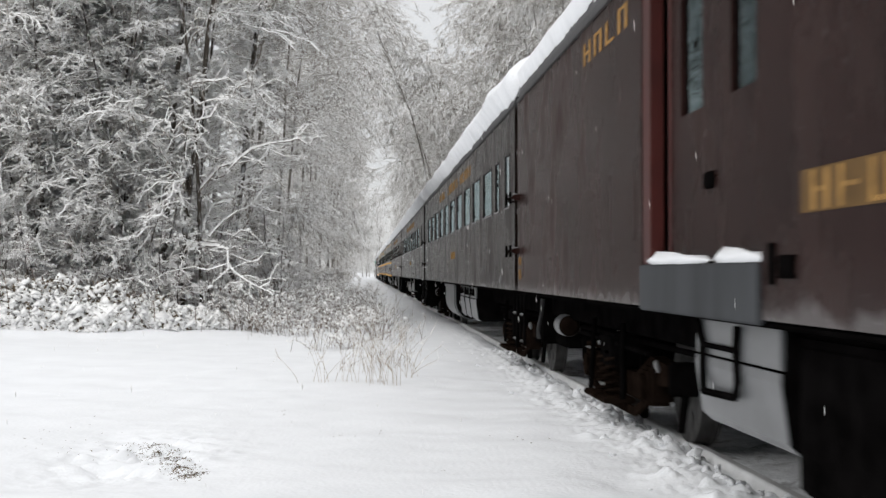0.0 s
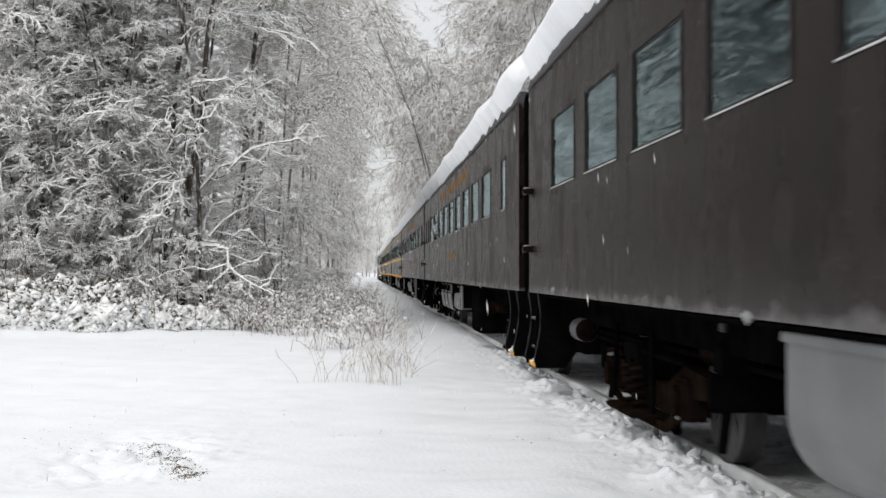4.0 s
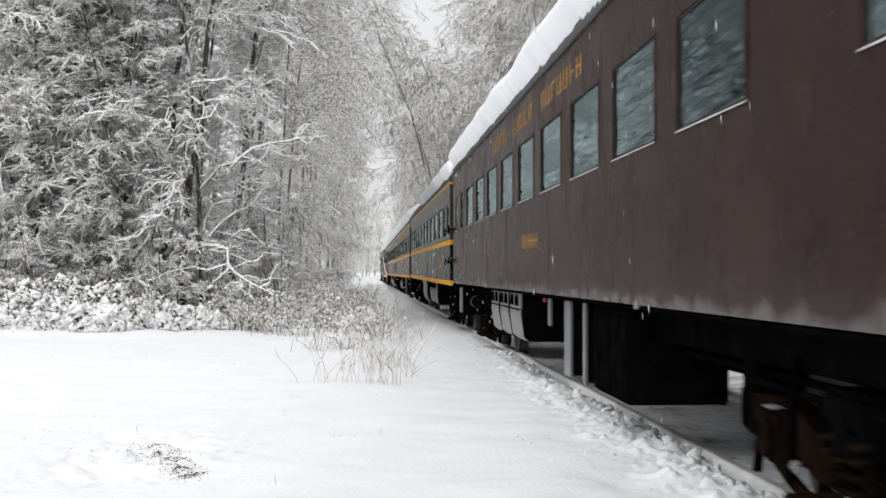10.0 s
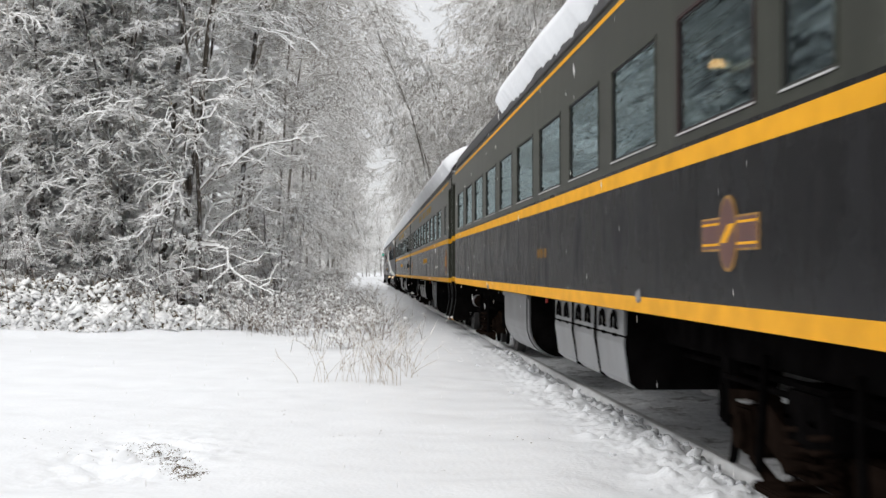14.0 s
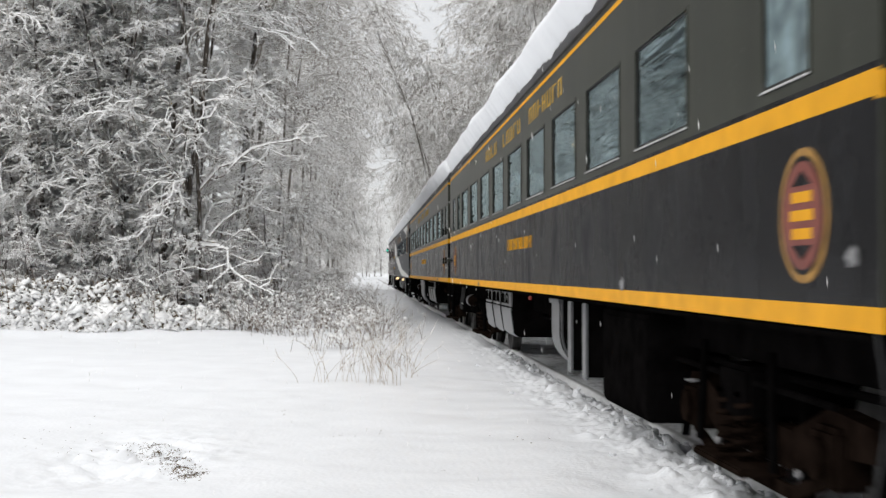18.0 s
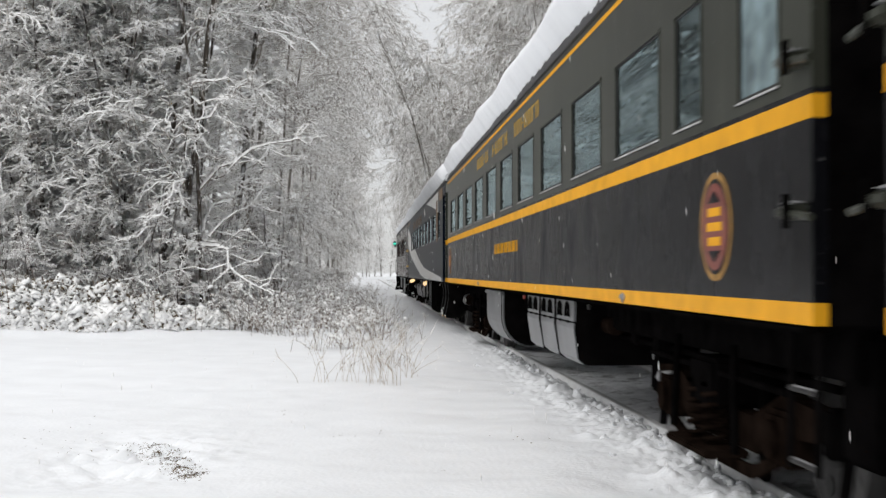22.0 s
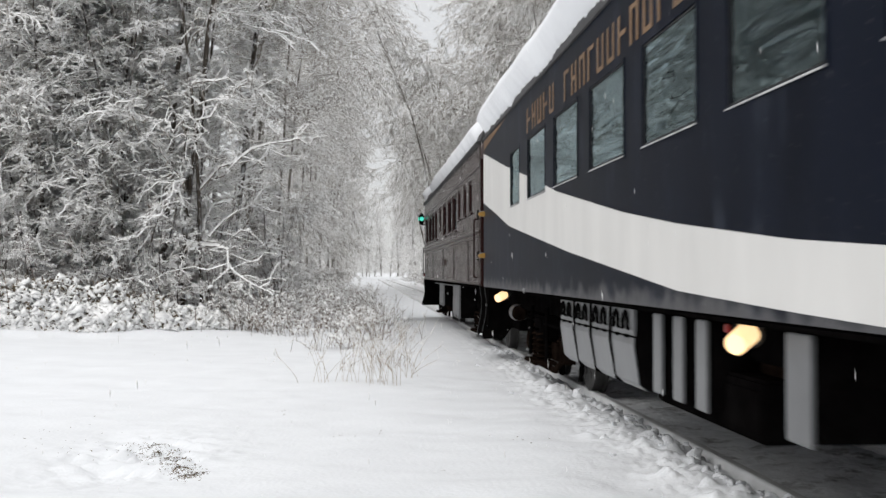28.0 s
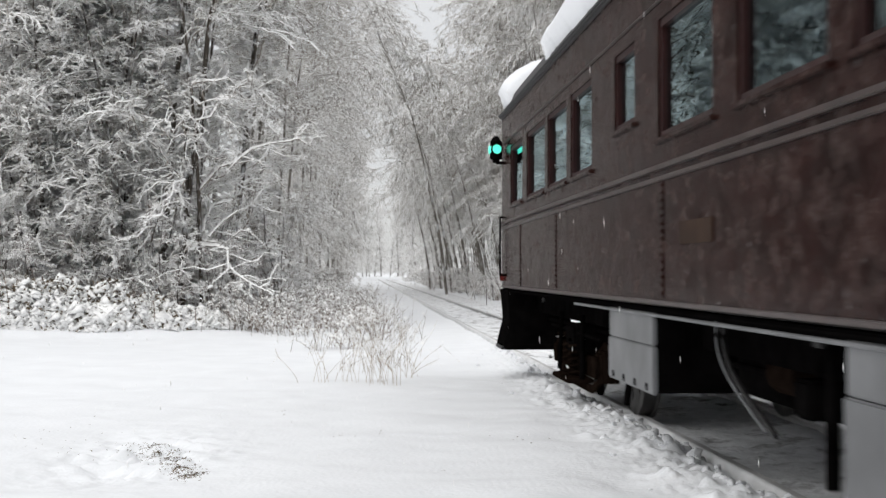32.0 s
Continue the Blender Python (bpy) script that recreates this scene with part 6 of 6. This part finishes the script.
def build_weeds():
    """Dry stalks with snow on them, from the verge clump to the thicket along the track."""
    rng = np.random.default_rng(9)
    clumps = [(0.3, 15.2, 0.26, 18, 0.95, STRAW), (-0.1, 15.5, 0.3, 12, 0.8, STRAW), (-0.62, 15.6, 0.25, 7, 0.6, STRAW), (0.55, 16.0, 0.2, 8, 0.7, STRAW), (0.05, 17.2, 0.5, 16, 0.85, STRAW), (0.3, 18.5, 0.6, 30, 0.75, CANE), (-0.5, 22.5, 0.7, 30, 0.6, CANE), (0.3, 25.5, 0.6, 50, 0.8, CANE), (-1.6, 27.5, 0.9, 45, 0.6, CANE), (-0.2, 29, 0.8, 60, 0.8, CANE), (-2.6, 28.5, 1.0, 120, 1.0, CANE), (-1.2, 31, 1.0, 120, 1.0, CANE), (0.2, 33, 0.7, 90, 0.9, CANE), (-2.4, 35, 1.1, 130, 1.1, CANE), (-0.5, 39, 1.0, 120, 1.0, CANE), (-1.8, 45, 1.2, 120, 1.1, CANE), (-0.2, 52, 1.0, 110, 1.0, CANE), (-2.0, 60, 1.2, 110, 1.1, CANE), (7.2, 52, 0.8, 110, 1.0, CANE), (7.1, 62, 0.8, 110, 1.0, CANE), (7.2, 74, 0.8, 110, 1.1, CANE), (7.1, 88, 0.8, 110, 1.1, CANE)]
    for x, y, r, n, h, mat in clumps:
        root = new("weed_clump")
        root.location = (x, y, float(ground_height(np.array(x), np.array(y))))
        a = np.concatenate([rng.normal(0, r * 0.5, (n, 2)), np.zeros((n, 1))], 1)
        lean = rng.normal(0, 0.34, (n, 2)) * h
        hh = h * rng.uniform(0.3, 1.1, n)
        t = np.linspace(0, 1, 5)[None, :, None]
        p = np.repeat(a[:, None], 5, 1)
        p[..., :2] += lean[:, None] * t ** 1.6
        p[..., 2] = hh[:, None] * t[..., 0] - 0.02
        rad = np.full((n, 5), 0.0016 if y < 20 else 0.003) * np.array([[1.2, 1.0, 0.9, 0.7, 0.3]])
        vv, up, dn = tubes(p, rad)
        m = n * (4 if y < 20 else 6)
        pick = rng.integers(0, n, m)
        u = rng.uniform(1.5, 3.99, m)
        j = u.astype(int)
        fr = (u - j)[:, None]
        b = p[pick, j] * (1 - fr) + p[pick, j + 1] * fr
        d = rng.normal(0, 1, (m, 3)) + np.array([0, 0, 0.5])
        d /= np.linalg.norm(d, axis=1, keepdims=True)
        tip = b + d * rng.uniform(0.06, 0.34 if y < 18 else 0.24, (m, 1))
        vt, tt, lt = spikes(b, tip, rng.uniform(0.0015, 0.0045, m) if y < 20 else rng.uniform(0.003, 0.009, m))
        tri = lambda q: np.concatenate([q[:, [0, 1, 2]], q[:, [0, 2, 3]]])
        part("stalk_tuft", raw_mesh("stalk_tuft", np.concatenate([vv, vt]), np.concatenate([tri(np.concatenate([up, dn])), lt + len(vv)]), mat), None, root)["kind"] = "stuff"
        c = tip[rng.random(m) < (0.3 if y < 18 else 0.38)] + np.array([0, 0, 0.008])
        k = len(c)
        base = np.array([[1, 0, 0], [0, 1, 0], [-1, 0, 0], [0, -1, 0], [0, 0, 0.8]])
        vc = (c[:, None] + base[None] * rng.uniform(0.01, 0.045 if y > 18 else 0.016, (k, 1, 1))).reshape(-1, 3) + rng.normal(0, 0.003, (k * 5, 3))
        fc = (np.arange(k)[:, None, None] * 5 + np.array([[0, 1, 4], [1, 2, 4], [2, 3, 4], [3, 0, 4]])[None]).reshape(-1, 3)
        part("snow_load", raw_mesh("snow_load", np.concatenate([vt, vc]), np.concatenate([tt, fc + len(vt)]), SNOW_TREE), None, root)["kind"] = "stuff"
        tagged(root, "dry weed stalks dusted with snow beside the track", "weeds", "dry weeds")


def build_litter():
    """Bare stems and rough snow where the ground shows in the hollow."""
    rng = np.random.default_rng(3)
    spots = [(-1.24, 8.75, 0.10, 320), (-1.34, 9.05, 0.10, 320), (-1.46, 9.4, 0.11, 320), (-1.58, 9.8, 0.12, 300), (-1.72, 10.1, 0.14, 240), (-1.9, 10.2, 0.25, 60), (-2.3, 10.2, 0.3, 30), (-2.7, 10.9, 0.4, 20), (0.55, 8.6, 0.12, 8), (-0.1, 10.5, 0.3, 10), (0.0, 7.6, 0.12, 10), (-0.8, 12.5, 0.5, 12), (1.2, 10.2, 0.3, 8)]
    for x, y, r, n in spots:
        root = new("twig_litter")
        root.location = (x, y, float(ground_height(np.array(x), np.array(y))))
        a = np.concatenate([rng.normal(0, r * 0.55, (n, 1)), rng.normal(0, r * 0.9, (n, 1)), np.full((n, 1), -0.006)], 1)
        a[:, 2] = ground_height(a[:, 0] + x, a[:, 1] + y) - root.location.z - 0.004
        d = rng.normal(0, 1, (n, 3)) * np.array([1, 1, 0.5])
        d[:, 2] = np.abs(d[:, 2]) + 0.15
        d /= np.linalg.norm(d, axis=1, keepdims=True)
        v, t, l = spikes(a, a + d * rng.uniform(0.006, 0.024, (n, 1)), rng.uniform(0.0012, 0.0045, n))
        part("twig_tuft", raw_mesh("twig_tuft", v, np.concatenate([t, l]), LEAF), None, root)["kind"] = "stuff"
        tagged(root, "dead stems poking through the snow", "twigs", "dead stems")


build_brambles()
build_weeds()
build_litter()


# ---- falling snow ----
FALL = 1.3


def snow_cloud(name, seed, n, x0, x1, y0, y1, size, long=2.4):
    """A tall cloud of flakes, rigid, that sinks through the view."""
    rng = np.random.default_rng(seed)
    top = (9 if y1 < 50 else 18 if y1 < 90 else 34) + FALL * 33
    c = np.stack([rng.uniform(x0, x1, n), rng.uniform(y0, y1, n), rng.uniform(0, top, n)], -1)
    if y1 > 50:
        base = np.array([[1, 0, -0.5], [-0.5, 0.8, -0.5], [-0.5, -0.8, -0.5], [0, 0, long]])
        f = np.array([[0, 1, 3], [1, 2, 3], [2, 0, 3], [1, 0, 2]])
    else:
        base = np.array([[1, 0, 0], [-0.5, 0.8, 0], [-0.5, -0.8, 0], [-0.5, 0, long], [0.5, 0, -long]])
        f = np.array([[0, 1, 3], [1, 2, 3], [2, 0, 3], [1, 0, 4], [2, 1, 4], [0, 2, 4]])
    v = c[:, None] + base[None] * (rng.uniform(0.6, 1.3, (n, 1, 1)) * size)
    ff = (np.arange(n)[:, None, None] * len(base) + f[None]).reshape(-1, 3)
    ob = new(name, raw_mesh(name, v.reshape(-1, 3), ff, SNOW_TREE))
    tagged(ob, "falling snowflakes", "snowfall", kind="stuff")
    return ob


# the two far clouds use outsized flakes that whiten the distance as haze
FLAKES = [snow_cloud("falling_snow", 1, 4200, -3.0, 1.75, 3.6, 14, 0.0036, 4.2), snow_cloud("falling_snow", 2, 11000, -5, 1.75, 14, 45, 0.0075), snow_cloud("snowfall_haze", 4, 20000, -7, 11, 40, 85, 0.022, 1.3), snow_cloud("snowfall_haze", 3, 34000, -5, 14, 80, 270, 0.055, 1.1)]


def motions():
    for car in CARS:
        car.wheels_and_path()
    for ob, drift in zip(FLAKES, (0.1, 0.08, 0.0, 0.0)):
        walk(ob, [(t, pose(drift * (t - 16) / 16, 0, -FALL * t)) for t in range(0, 33, 2)])


motions()
